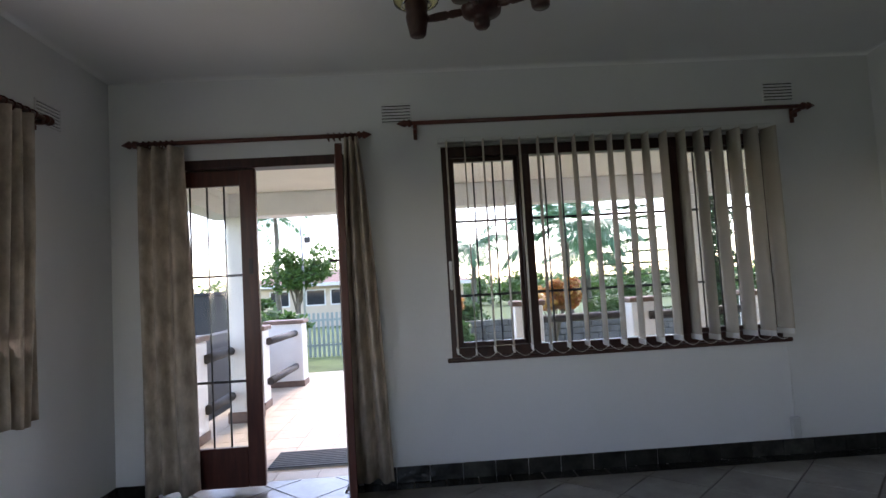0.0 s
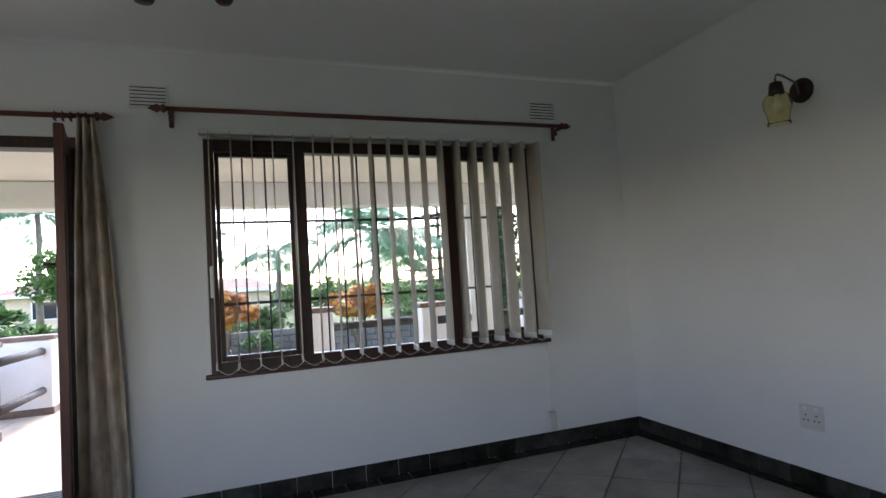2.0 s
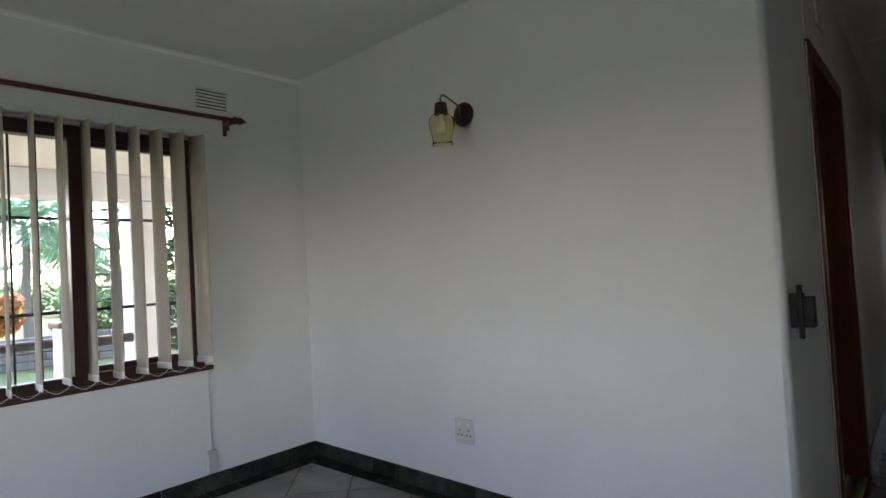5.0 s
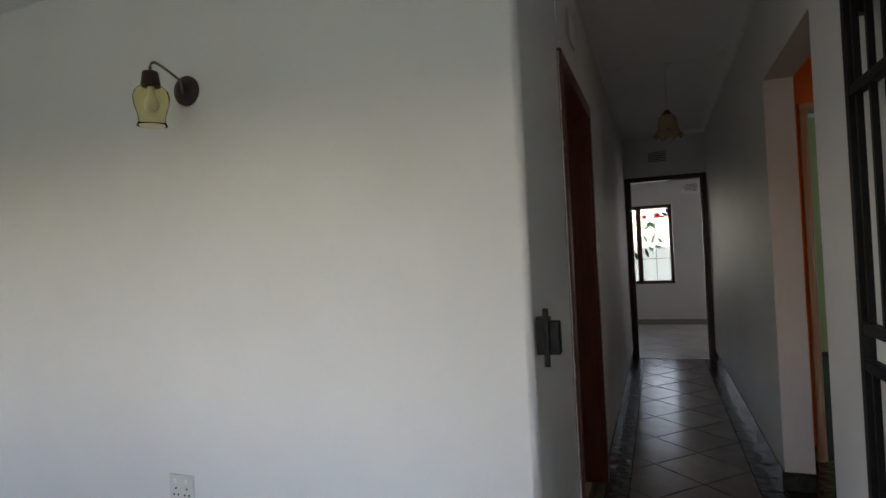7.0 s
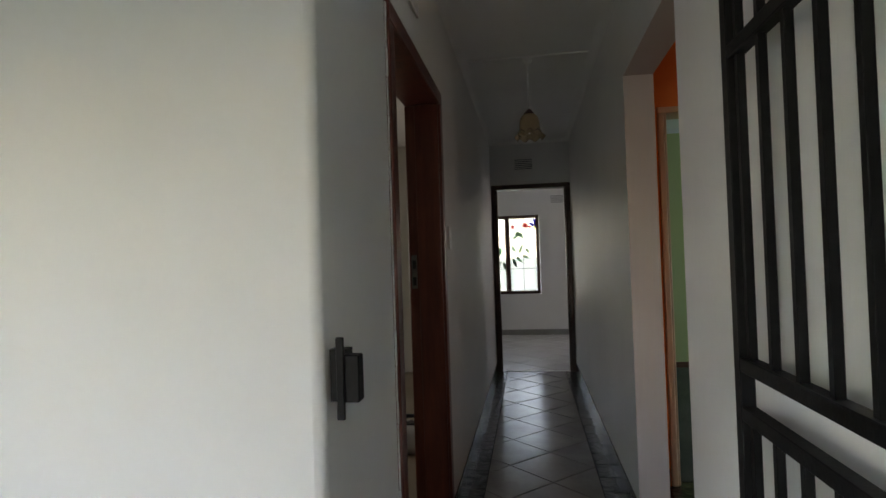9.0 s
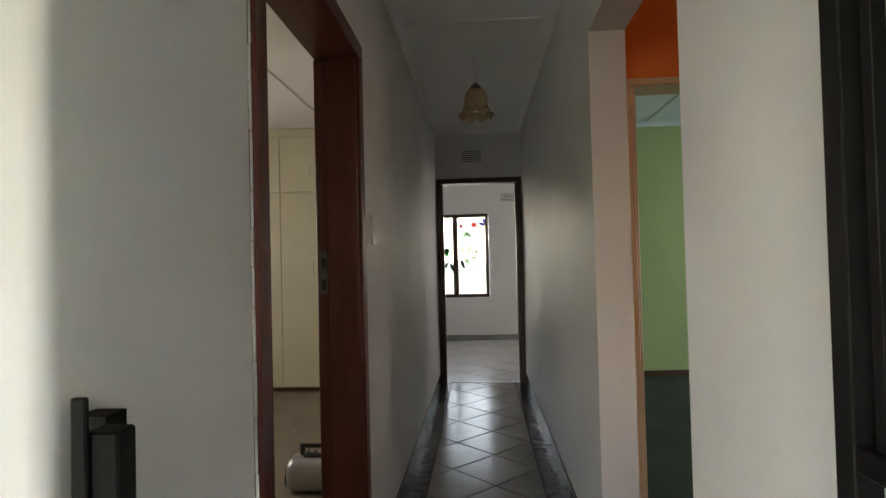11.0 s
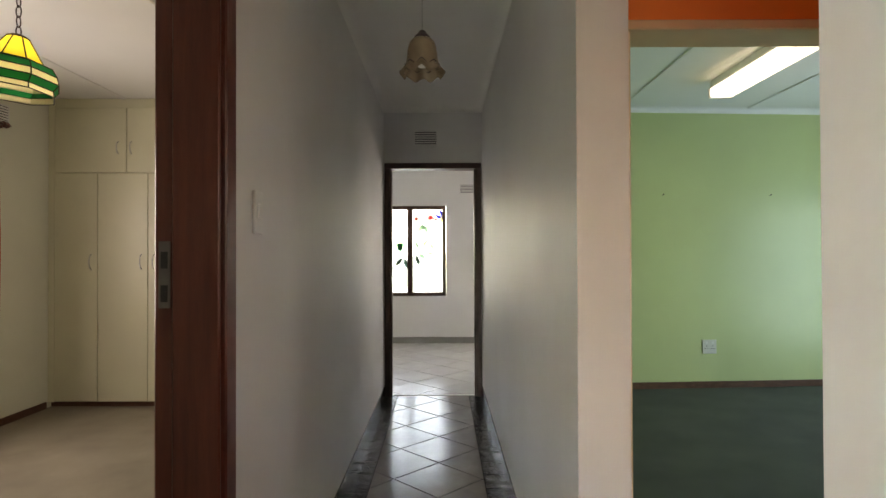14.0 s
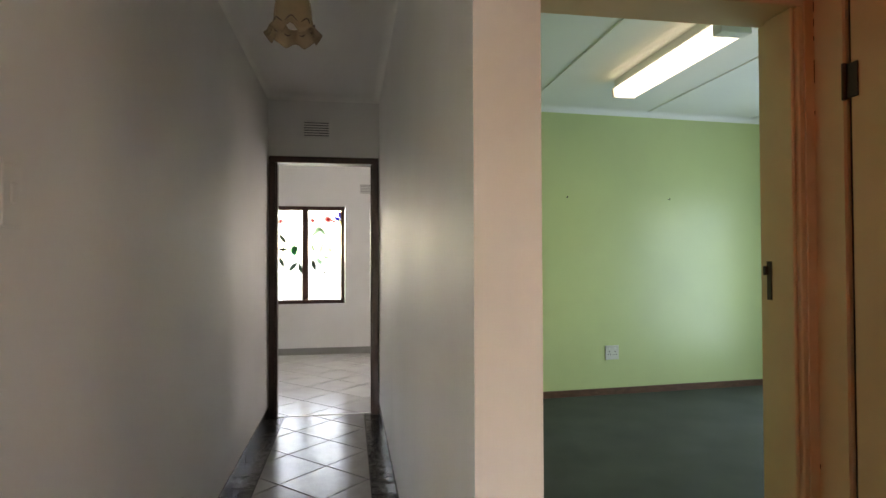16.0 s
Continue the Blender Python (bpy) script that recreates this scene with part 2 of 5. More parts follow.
BROWNP = mat("brown_plastic_rose", (0.035, 0.014, 0.012), 0.4, var=0.2, scale=15)
AMBER = mat("amber_glass", (0.96, 0.91, 0.66), 0.05, var=0.05, scale=20, alpha_trans=1.0, ior=1.12, bump=0.1, bscale=25)
PEACH = mat("peach_glass", (0.80, 0.64, 0.44), 0.16, var=0.08, scale=20, alpha_trans=0.65, ior=1.3)
BULB = mat("frosted_bulb", (0.85, 0.85, 0.82), 0.3, var=0.02)
SLAT = mat("cream_blind_fabric", (0.42, 0.38, 0.32), 0.75, var=0.06, scale=8, fine=0.08, fscale=300, bump=0.06, bscale=400)
WPLAST = mat("white_plastic", (0.72, 0.72, 0.70), 0.35, var=0.03, scale=8)
CURT = mat("beige_leaf_curtain", (0.40, 0.325, 0.25), 0.6, var=0.22, scale=13, fine=0.15, fscale=60, stretch=(1, 1, 0.6), tint=(0.50, 0.42, 0.335), bump=0.15, bscale=300)
OCURT = mat("orange_curtain", (0.55, 0.10, 0.03), 0.8, var=0.15, scale=8, bump=0.1, bscale=200)
CARPET = mat("beige_carpet", (0.26, 0.225, 0.17), 0.95, var=0.14, scale=3, fine=0.25, fscale=260, bump=0.5, bscale=300)
GCARPET = mat("dark_green_carpet", (0.070, 0.078, 0.066), 0.95, var=0.14, scale=3, fine=0.25, fscale=260, bump=0.5, bscale=300)
CUPB = mat("cream_gloss_paint", (0.62, 0.60, 0.44), 0.32, var=0.05, scale=2, bump=0.03, bscale=20)
FRAMEC = mat("cream_door_frame_paint", (0.66, 0.50, 0.33), 0.4, var=0.06, scale=5, bump=0.04, bscale=40)
VENT = mat("painted_vent", (0.55, 0.55, 0.53), 0.5, var=0.05, scale=10)
DARKHOLE = mat("vent_cavity", (0.03, 0.03, 0.03), 0.9, var=0.2)
PLASTER = mat("white_verandah_plaster", (0.78, 0.77, 0.74), 0.7, var=0.06, scale=3, bump=0.15, bscale=40)
CAPBR = mat("brown_pier_cap", (0.17, 0.11, 0.085), 0.6, var=0.2, scale=8, bump=0.15, bscale=30)
LOG = mat("dark_creosoted_log", (0.035, 0.03, 0.027), 0.6, var=0.3, scale=6, stretch=(1, 6, 6), bump=0.3, bscale=20)
VFLOOR = mat("buff_verandah_tile", (0.50, 0.40, 0.29), 0.45, var=0.14, scale=4, fine=0.1, fscale=40, rand=0.08)
VGROUT = mat("buff_grout", (0.38, 0.31, 0.23), 0.8, var=0.1)
VCEIL = mat("verandah_ceiling_paint", (0.77, 0.73, 0.65), 0.6, var=0.04, scale=3)
MATM = mat("ribbed_rubber_mat", (0.05, 0.055, 0.06), 0.7, var=0.2, scale=20)
GRASS = mat("lawn", (0.10, 0.14, 0.045), 0.9, var=0.35, scale=1.2, fine=0.35, fscale=40, bump=0.6, bscale=60)
GREYW = mat("dark_grey_boundary_wall", (0.045, 0.048, 0.052), 0.8, var=0.2, scale=2, bump=0.2, bscale=30)
STONE = mat("grey_garden_stone", (0.135, 0.125, 0.108), 0.85, var=0.25, scale=5, bump=0.4, bscale=20, rand=0.2)
TRUNK = mat("grey_bark", (0.16, 0.13, 0.10), 0.85, var=0.3, scale=8, stretch=(3, 3, 1), bump=0.5, bscale=20)
PALMT = mat("palm_trunk", (0.15, 0.135, 0.11), 0.8, var=0.2, scale=4, stretch=(1, 1, 5), bump=0.4, bscale=10)
PALML = thin_leaf("palm_leaf", (0.07, 0.19, 0.10), (0.16, 0.34, 0.20))
LEAF = thin_leaf("green_leaf", (0.045, 0.11, 0.03), (0.12, 0.22, 0.06))
DLEAF = thin_leaf("dark_leaf", (0.02, 0.055, 0.018), (0.05, 0.11, 0.035))
CROTON = thin_leaf("croton_leaf", (0.36, 0.08, 0.025), (0.60, 0.38, 0.10))
ROOFT = mat("weathered_roof_tile", (0.21, 0.125, 0.095), 0.75, var=0.2, scale=6, bump=0.3, bscale=20)
HOUSEW = mat("far_house_plaster", (0.62, 0.52, 0.40), 0.8, var=0.08, scale=2)
FENCEW = mat("white_fence_paint", (0.7, 0.7, 0.68), 0.5, var=0.06)
FENCEG = mat("grey_green_fence_paint", (0.30, 0.35, 0.32), 0.5, var=0.08)
POLE = mat("galvanised_pole", (0.45, 0.46, 0.46), 0.4, metal=0.6, var=0.1)
DGLASS = mat("dark_window_pane", (0.03, 0.035, 0.04), 0.08, var=0.1)
SOCKETP = mat("ivory_socket_plastic", (0.60, 0.60, 0.57), 0.3, var=0.03, scale=8)
CORD = mat("white_flex", (0.6, 0.6, 0.58), 0.5, var=0.03)
TUBEL = mat("lit_tube_diffuser", (1.0, 0.98, 0.86), 0.4, var=0.0, emit=TUBE_EMIT)
GLASS = clear_glass("window_glass")
FROST = clear_glass("leaded_window_glass", (0.5, 0.495, 0.48), haze=0.3)
# grey see-through glass, added in unseen windows to cut down the sky light
DIMGLASS = clear_glass("dimming_glass", (0.30, 0.30, 0.30), haze=0.3)
LGREEN = clear_glass("green_art_glass", (0.03, 0.26, 0.14), haze=0.4)
LGREY = clear_glass("grey_green_art_glass", (0.07, 0.12, 0.10), haze=0.4)
LPALE = clear_glass("pale_green_art_glass", (0.42, 0.56, 0.46), haze=0.4)
LRED = clear_glass("red_art_glass", (0.55, 0.08, 0.10), haze=0.4)
LPINK = clear_glass("pink_art_glass", (0.75, 0.35, 0.35), haze=0.4)
LBLUE = clear_glass("blue_art_glass", (0.02, 0.02, 0.3), haze=0.4)
LYEL = clear_glass("yellow_art_glass", (0.9, 0.75, 0.2), haze=0.4)
SHADEY = clear_glass("yellow_shade_glass", (0.95, 0.85, 0.30), haze=0.85)
SHADEG = clear_glass("green_shade_glass", (0.03, 0.42, 0.20), haze=0.7)
SHADEC = clear_glass("cream_shade_glass", (0.92, 0.88, 0.62), haze=0.8)
LEAD = mat("lead_came", (0.03, 0.03, 0.03), 0.5, metal=0.5, var=0.1)

# ---- large structure ----
H = 2.59  # ceiling height
HS = 2.65  # ceiling height of the study


def wall(name, axis, a0, a1, u0, u1, z0, z1, mats, holes=(), faces=None, label=""):
    """A wall across axis from a0 to a1, running from u0 to u1, with openings (u0, u1, z0, z1) through it.
    faces: which of the mats the low side, the high side and the rest take."""
    faces = faces or (0, 0, 0)
    us = sorted({u0, u1, *[v for h in holes for v in h[:2] if u0 < v < u1]})
    zs = sorted({z0, z1, *[v for h in holes for v in h[2:] if z0 < v < z1]})
    bm = bmesh.new()

    def solid(i, j):
        if not (0 <= i < len(us) - 1 and 0 <= j < len(zs) - 1):
            return False
        u, z = (us[i] + us[i + 1]) / 2, (zs[j] + zs[j + 1]) / 2
        return not any(h[0] < u < h[1] and h[2] < z < h[3] for h in holes)

    def P(a, u, z):
        return (a, u, z) if axis == "x" else (u, a, z)

    def quad(pts, mi):
        bm.faces.new([bm.verts.new(P(*q)) for q in pts]).material_index = mi

    for i in range(len(us) - 1):
        for j in range(len(zs) - 1):
            if not solid(i, j):
                continue
            ua, ub, za, zb = us[i], us[i + 1], zs[j], zs[j + 1]
            quad([(a0, ua, za), (a0, ub, za), (a0, ub, zb), (a0, ua, zb)], faces[0])
            quad([(a1, ua, za), (a1, ub, za), (a1, ub, zb), (a1, ua, zb)], faces[1])
            for di, dj, e in ((-1, 0, [(a0, ua, za), (a1, ua, za), (a1, ua, zb), (a0, ua, zb)]), (1, 0, [(a0, ub, za), (a1, ub, za), (a1, ub, zb), (a0, ub, zb)]),
                              (0, -1, [(a0, ua, za), (a1, ua, za), (a1, ub, za), (a0, ub, za)]), (0, 1, [(a0, ua, zb), (a1, ua, zb), (a1, ub, zb), (a0, ub, zb)])):
                if not solid(i + di, j + dj):
                    quad(e, faces[2])
    bmesh.ops.remove_doubles(bm, verts=list(bm.verts), dist=1e-5)
    return setting(name, bm, mats, label)


XW = -1.98  # inner face of the west wall
NY = 3.75   # inner face of the north wall
EX = 2.975  # inner face of the living room's east wall
CN, CS = 0.80, -0.08  # corridor walls
XD = 8.04   # wall at the corridor's end
XE = 11.11  # far wall of the end room
XS = 8.30   # far wall of the study
BNY = 3.57  # inner face of the bedroom north wall
BX = 8.35   # bedroom east wall

WIN = (0.085, 2.23, 0.73, 2.075)
wall_north = wall("wall_north", "y", NY, NY + 0.23, XW - 0.23, EX + 0.075, -0.6, 2.75, [WHITE, PLASTER],
                  [(-1.79, -0.53, -0.02, 2.06), WIN], (0, 1, 0), "white painted wall with a garden door and a wide window")
wall_west = wall("wall_west", "x", XW - 0.23, XW, -3.2, NY, -0.6, 2.75, [WHITE, PLASTER], [(0.95, 2.85, 0.73, 2.0)], (1, 0, 0), "white painted living room wall with a curtained window")
# the opening is added out of view for a fill light
wall_south = wall("wall_south", "y", -3.2, -3.0, XW, 1.9, 0, 2.75, [WHITE], [(-2.0, 0.1, 0.75, 2.0)], None, "white painted living room wall")
wall("wall_stub", "x", 1.9, 2.05, -3.0, -0.2, 0, 2.75, [WHITE])
# the rounded corner between the living room and the corridor
bm = bmesh.new()
R = 0.025
XC = EX - 0.09  # the wall runs a little out of square
YC = CN + 0.056
prof = [(EX, NY), (XC, YC + R)] + [(XC + R - R * math.cos(a), YC + R - R * math.sin(a)) for a in [math.pi / 2 * k / 7 for k in range(1, 7)]] + [(XC + R, YC)]
prof += [(3.35, CN + 0.004), (3.35, CN + 0.15), (EX + 0.15, CN + 0.15), (EX + 0.15, NY)]
lo = [bm.verts.new((x, y, 0)) for x, y in prof]
hi = [bm.verts.new((x, y, 2.75)) for x, y in prof]
for k in range(len(prof)):
    j = (k + 1) % len(prof)
    f = bm.faces.new((lo[k], lo[j], hi[j], hi[k]))
    f.smooth = 1 <= k <= 7
    f.material_index = 1 if k >= 10 and k < 12 else 0
bm.faces.new(hi)
bm.faces.new(lo[::-1])
wall_east = setting("wall_east", bm, [WHITE, CREAMW], "white painted wall with a worn rounded corner")
wall("wall_corridor_north", "y", CN, CN + 0.15, 3.35, XD, 0, 2.75, [WHITE, CREAMW], [(3.35, 4.40, 0, 2.085)], (0, 1, 0), "white semi-gloss corridor wall with a door opening")
wall("wall_corridor_south", "y", CS - 0.138, CS, 1.9, XD, 0, 2.75, [WHITE, ORANGE, PINKW], [(3.505, 4.46, 0, 2.12)], (1, 0, 2), "white semi-gloss corridor wall with an open passage")
wall("wall_corridor_end", "x", XD, XD + 0.13, -0.55, 1.9, 0, 2.75, [WHITE], [(CS + 0.005, CN - 0.005, 0, 2.09)], None, "white wall above the corridor's end door")
# passage with the orange walls
wall("wall_lobby_east", "x", 4.93, 5.08, -1.42, CS - 0.138, 0, 2.75, [ORANGE, GREENW, FRAMEC], [(-1.24, -0.33, 0, 2.075)], (0, 1, 2), "orange painted passage wall round a door")
# the second opening is added, out of view, for a fill light
wall("wall_lobby_south", "y", -1.42, -1.27, 3.15, 4.93, 0, 2.75, [ORANGE], [(3.97, 4.86, 0, 2.10), (3.36, 3.93, 0.85, 2.1)], None, "orange painted passage wall with a closed door")
wall("wall_lobby_west", "x", 3.15, 3.30, -1.27, CS - 0.138, 0, 2.75, [ORANGE])
# study with the green walls
SKEW = Matrix.Translation((XS, -1.6, 0)) @ Matrix.Rotation(radians(3.5), 4, "Z") @ Matrix.Translation((-XS, 1.6, 0))  # the wall runs a little out of square
study_east = wall("wall_study_east", "x", XS, XS + 0.1, -4.45, -0.56, 0, 2.75, [GREENW], (), None, "pale green painted wall")
study_east.matrix_basis = SKEW
wall("wall_study_south", "y", -4.45, -4.25, 4.93, XS + 0.22, 0, 2.75, [GREENW], [(6.0, 7.6, 0.1, 2.0)])
wall("wall_study_west", "x", 4.93, 5.08, -4.25, -1.40, 0, 2.75, [GREENW])
wall("wall_study_north", "y", CS - 0.152, CS - 0.142, 5.08, XD - 0.02, 0, 2.7, [GREENW])
wall("wall_study_nib", "x", XD - 0.02, XD - 0.004, -0.555, CS - 0.142, 0, 2.7, [GREENW])
wall("wall_study_return", "y", -0.575, -0.56, XD - 0.02, XS + 0.02, 0, 2.7, [GREENW])
# bedroom
wall("wall_bedroom_north", "y", BNY, NY + 0.23, EX + 0.075, BX + 0.1, -0.6, 2.75, [CREAMW, PLASTER], [(5.0, 6.6, 0.75, 2.0)], (0, 1, 0), "cream painted bedroom wall")
wall("wall_bedroom_east", "x", BX, BX + 0.1, 1.75, BNY, 0, 2.75, [CREAMW])
# end room
# second opening and the part south of y -0.45 are added for corridor light
wall("wall_end_room_east", "x", XE, XE + 0.2, -2.5, 1.95, 0, 2.75, [WHITE], [(0.226, 1.80, 0.672, 1.975), (-2.05, -0.45, 0.7, 2.05)], None, "white wall with a leaded picture window")
wall("wall_end_room_north", "y", 1.75, 1.9, XD + 0.13, XE, 0, 2.75, [WHITE])
wall("wall_end_room_west", "x", XS + 0.35, XS + 0.45, -2.5, -0.55, 0, 2.75, [WHITE])
wall("wall_end_room_nib", "y", -0.55, -0.45, XD + 0.131, XS + 0.45, 0, 2.75, [WHITE])
wall("wall_end_room_south", "y", -2.5, -2.4, XS + 0.45, XE, 0, 2.75, [WHITE])


def ceiling(name, x0, x1, y0, y1, mt, battens=(), cove=0.05, h=H, label="painted board ceiling with a moulded cornice"):
    """A board ceiling with cover strips (axis, place) and a cornice all round."""
    bm = bmesh.new()
    bx(bm, x0, x1, y0, y1, h, h + 0.05)
    for ax, v in battens:
        if ax == "x":
            bx(bm, v - 0.025, v + 0.025, y0 + cove, y1 - cove, h - 0.010, h - 0.0005, 0.004)
        else:
            bx(bm, x0 + cove, x1 - cove, v - 0.025, v + 0.025, h - 0.010, h - 0.0005, 0.004)
    sec = [(0, 0), (cove, 0)] + [(cove - cove * math.sin(a), -cove + cove * math.cos(a)) for a in [math.pi / 2 * k / 5 for k in range(1, 5)]] + [(0, -cove)]
    corners = [(x0, y0, 1, 1), (x1, y0, -1, 1), (x1, y1, -1, -1), (x0, y1, 1, -1)]
    rings = [[bm.verts.new((cx + sx * d, cy + sy * d, h + e - 0.0005)) for d, e in sec] for cx, cy, sx, sy in corners]
    for k in range(4):
        a, b = rings[k], rings[(k + 1) % 4]
        for i in range(1, len(sec) - 1):
            bm.faces.new((a[i], a[i + 1], b[i + 1], b[i])).smooth = True
    return setting(name, bm, mt, label)


ceiling("ceiling_living", XW, EX, CS, NY, CEIL, [], 0.025)
ceiling("ceiling_living_south", XW, 1.9, -3.0, CS, CEIL)
ceiling("ceiling_corridor", EX, XD, CS, CN, CEIL, [("x", 5.42)])
ceiling("ceiling_lobby", 3.30, 4.93, -1.27, CS - 0.138, CEIL)
ceiling("ceiling_study", 5.08, XS + 0.36, -4.25, CS - 0.152, CEIL, [("y", -1.42), ("y", -2.64), ("y", -3.8)], 0.05, HS)
ceiling("ceiling_bedroom", EX + 0.15, BX, CN + 0.15, BNY, CEIL, [("y", 1.80), ("y", 2.95)])
ceiling("ceiling_end_room", XD + 0.13, XE, -0.45, 1.75, CEIL, [("x", 9.6)])
# over the added, unseen part of the room
ceiling("ceiling_end_annex", XS + 0.45, XE, -2.4, -0.45, CEIL)
bm = bmesh.new()
bx(bm, -2.6, 11.6, -4.7, 4.2, 2.76, 2.9)
setting("roof_slab", bm, PLASTER, "flat underside of the house roof")


def floor_bed(name, x0, x1, y0, y1, mt, label, top=-0.004):
    bm = bmesh.new()
    bx(bm, x0, x1, y0, y1, -0.12, top)
    return setting(name, bm, mt, label)


bm = bmesh.new()
prof = [(0.05, 0.0), (0.031, -0.004), (0.015, -0.015), (0.004, -0.031), (0.0, -0.05)]
rows_ = [[bm.verts.new((XS - d, yy, HS + e - 0.001)) for d, e in prof] for yy in (-4.3, -0.57)]
for k in range(len(prof) - 1):
    bm.faces.new((rows_[0][k], rows_[0][k + 1], rows_[1][k + 1], rows_[1][k])).smooth = True
setting("trim_study", bm, CEIL, "painted moulded cornice above the green wall").matrix_basis = SKEW
floor_living = floor_bed("floor_living", XW, EX + 0.02, -3.0, NY + 0.2, HGROUT, "grey diagonal floor tiles with a black tile border")
floor_corridor = floor_bed("floor_corridor", EX + 0.02, XD + 0.06, CS, CN, GROUT, "grey slate-effect diagonal tiles between black tile borders")
# under the added, unseen part of the room
floor_bed("floor_end_annex", XS + 0.45, XE, -2.4, -0.451, ENDT, "pale polished floor tiles", 0.0)
floor_end = floor_bed("floor_end_room", XD + 0.06, XE, -0.45, 1.75, LGROUT, "pale polished floor tiles")
floor_bed("floor_lobby", 3.30, 5.0, -1.27, CS - 0.001, BLACKT, "black glazed passage floor", 0.0)
floor_bed("floor_study", 5.0, XS + 0.2, -4.25, CS - 0.138, GCARPET, "dark green fitted carpet", 0.004)
floor_bed("floor_bedroom", EX + 0.15, BX, CN + 0.075, BNY, CARPET, "beige fitted carpet", 0.004)

# ---- skirtings of the carpeted rooms ----
SK = mat("brown_varnished_skirting", (0.12, 0.055, 0.035), 0.4, var=0.25, scale=8, stretch=(2, 2, 6))


def skirting(name, runs, mt, h=0.065, label="brown varnished wooden skirting"):
    bm = bmesh.new()
    for x0, x1, y0, y1 in runs:
        bx(bm, x0, x1, y0, y1, 0.002, h, 0.004)
    return setting(name, bm, mt, label)


skirting("baseboard_study", [(XS - 0.018, XS - 0.001, -4.2, -0.58)], SK).matrix_basis = SKEW
skirting("baseboard_study_south", [(5.09, XS + 0.1, -4.249, -4.235)], SK)
skirting("baseboard_bedroom", [(4.6, 7.68, BNY - 0.016, BNY - 0.001), (4.5, 7.68, CN + 0.151, CN + 0.166)], SK, 0.06)
skirting("baseboard_end_room", [(XE - 0.015, XE - 0.001, -2.39, 1.74), (XD + 0.14, XE - 0.02, 1.735, 1.749)], mat("grey_tile_skirting", (0.26, 0.26, 0.25), 0.3, var=0.1), 0.09, "grey tile skirting")


# ---- doors and frames ----
def door_frame(name, axis, a0, a1, u0, u1, top, face, mt, label, stop=True):
    """A timber frame round an opening u0..u1 up to top, with side posts and a head of width face."""
    root = tagged(new(name), label, "door frame", "", "structure")

    def B(b, ua, ub, za, zb, da=0.0, db=0.0):
        if axis == "y":
            bx(b, ua, ub, a0 + da, a1 - db, za, zb, 0.004)
        else:
            bx(b, a0 + da, a1 - db, ua, ub, za, zb, 0.004)

    for ua, ub in ((u0, u0 + face), (u1 - face, u1)):
        b = bmesh.new()
        B(b, ua, ub, 0.001, top - face)
        part("jamb", b, mt, root)
    b = bmesh.new()
    B(b, u0, u1, top - face, top)
    part("head", b, mt, root)
    if stop:
        for ua, ub in ((u0 + face, u0 + face + 0.014), (u1 - face - 0.014, u1 - face)):
            b = bmesh.new()
            B(b, ua, ub, 0.002, top - face, 0.012, 0.048)
            part("door_stop", b, mt, root)
    return root


bed_frame = door_frame("door_1", "y", CN - 0.012, CN + 0.162, 3.352, 4.398, 2.083, 0.065, REDWOOD, "red-brown varnished timber frame of the bedroom door", True)
end_frame = door_frame("door_2", "x", XD - 0.012, XD + 0.142, CS + 0.007, CN - 0.007, 2.088, 0.05, DARKWOOD, "dark red timber frame at the corridor's end")
study_frame = door_frame("door_3", "x", 4.918, 5.092, -1.238, -0.332, 2.073, 0.034, FRAMEC, "cream painted timber frame of the study door")
b = bmesh.new()
bx(b, 4.911, 4.9176, -1.256, -1.222, 0.001, 2.073, 0.001)
part("cover_strip", b, FRAMEC, study_frame)

# lock keeps in the frames
b = bmesh.new()
bx(b, 4.330, 4.333, CN + 0.122, CN + 0.150, 1.14, 1.30, 0.001)
keep = part("strike_plate", b, OLDST, bed_frame, "worn steel strike plate")
for za, zb in ((1.155, 1.195), (1.235, 1.275)):
    b = bmesh.new()
    bx(b, 4.3285, 4.3305, CN + 0.128, CN + 0.144, za, zb)
    part("latch_hole", b, DARKHOLE, keep)
b = bmesh.new()
bx(b, 5.022, 5.043, -1.1905, -1.187, 1.125, 1.25, 0.001)
keep = part("strike_plate", b, BROWNP, study_frame, "dark brown strike plate")
b = bmesh.new()
bx(b, 5.036, 5.05, -1.1895, -1.178, 1.205, 1.235, 0.002)
part("latch_lip", b, BROWNP, keep)

# closed door of the passage, with its frame and hinge
lobby_frame = door_frame("door_4", "y", -1.42, -1.258, 3.972, 4.858, 2.098, 0.05, FRAMEC, "cream painted timber frame of a closed passage door", False)
b = bmesh.new()
bx(b, 4.8085, 4.9125, -1.2575, -1.2535, 0.001, 2.098, 0.0015)
part("architrave", b, FRAMEC, lobby_frame)
b = bmesh.new()
for z, hh in ((2.02, 0.03), (1.975, 0.022), (1.93, 0.014), (1.80, 0.07), (1.70, 0.012), (0.62, 0.014)):
    bx(b, 4.9095, 4.9132, -1.2535, -1.2520, z, z + hh)
part("paint_crack", b, BROWNP, lobby_frame, "dark cracks in the paint")
# dark brown strip put in for the shade of the gap beside the leaf
b = bmesh.new()
bx(b, 4.794, 4.8075, -1.30, -1.274, 0.005, 2.044)
part("gap_shade", b, BROWNP, lobby_frame, "dark strip standing for the shaded gap beside the door leaf")
side_door = thing("door_5", (4.4, -1.28, 0), "closed cream painted flush door in the orange passage", "door")
b = bmesh.new()
bx(b, 4.026, 4.7935, -1.305, -1.263, 0.01, 2.044, 0.003)
part("leaf", b, FRAMEC, side_door)
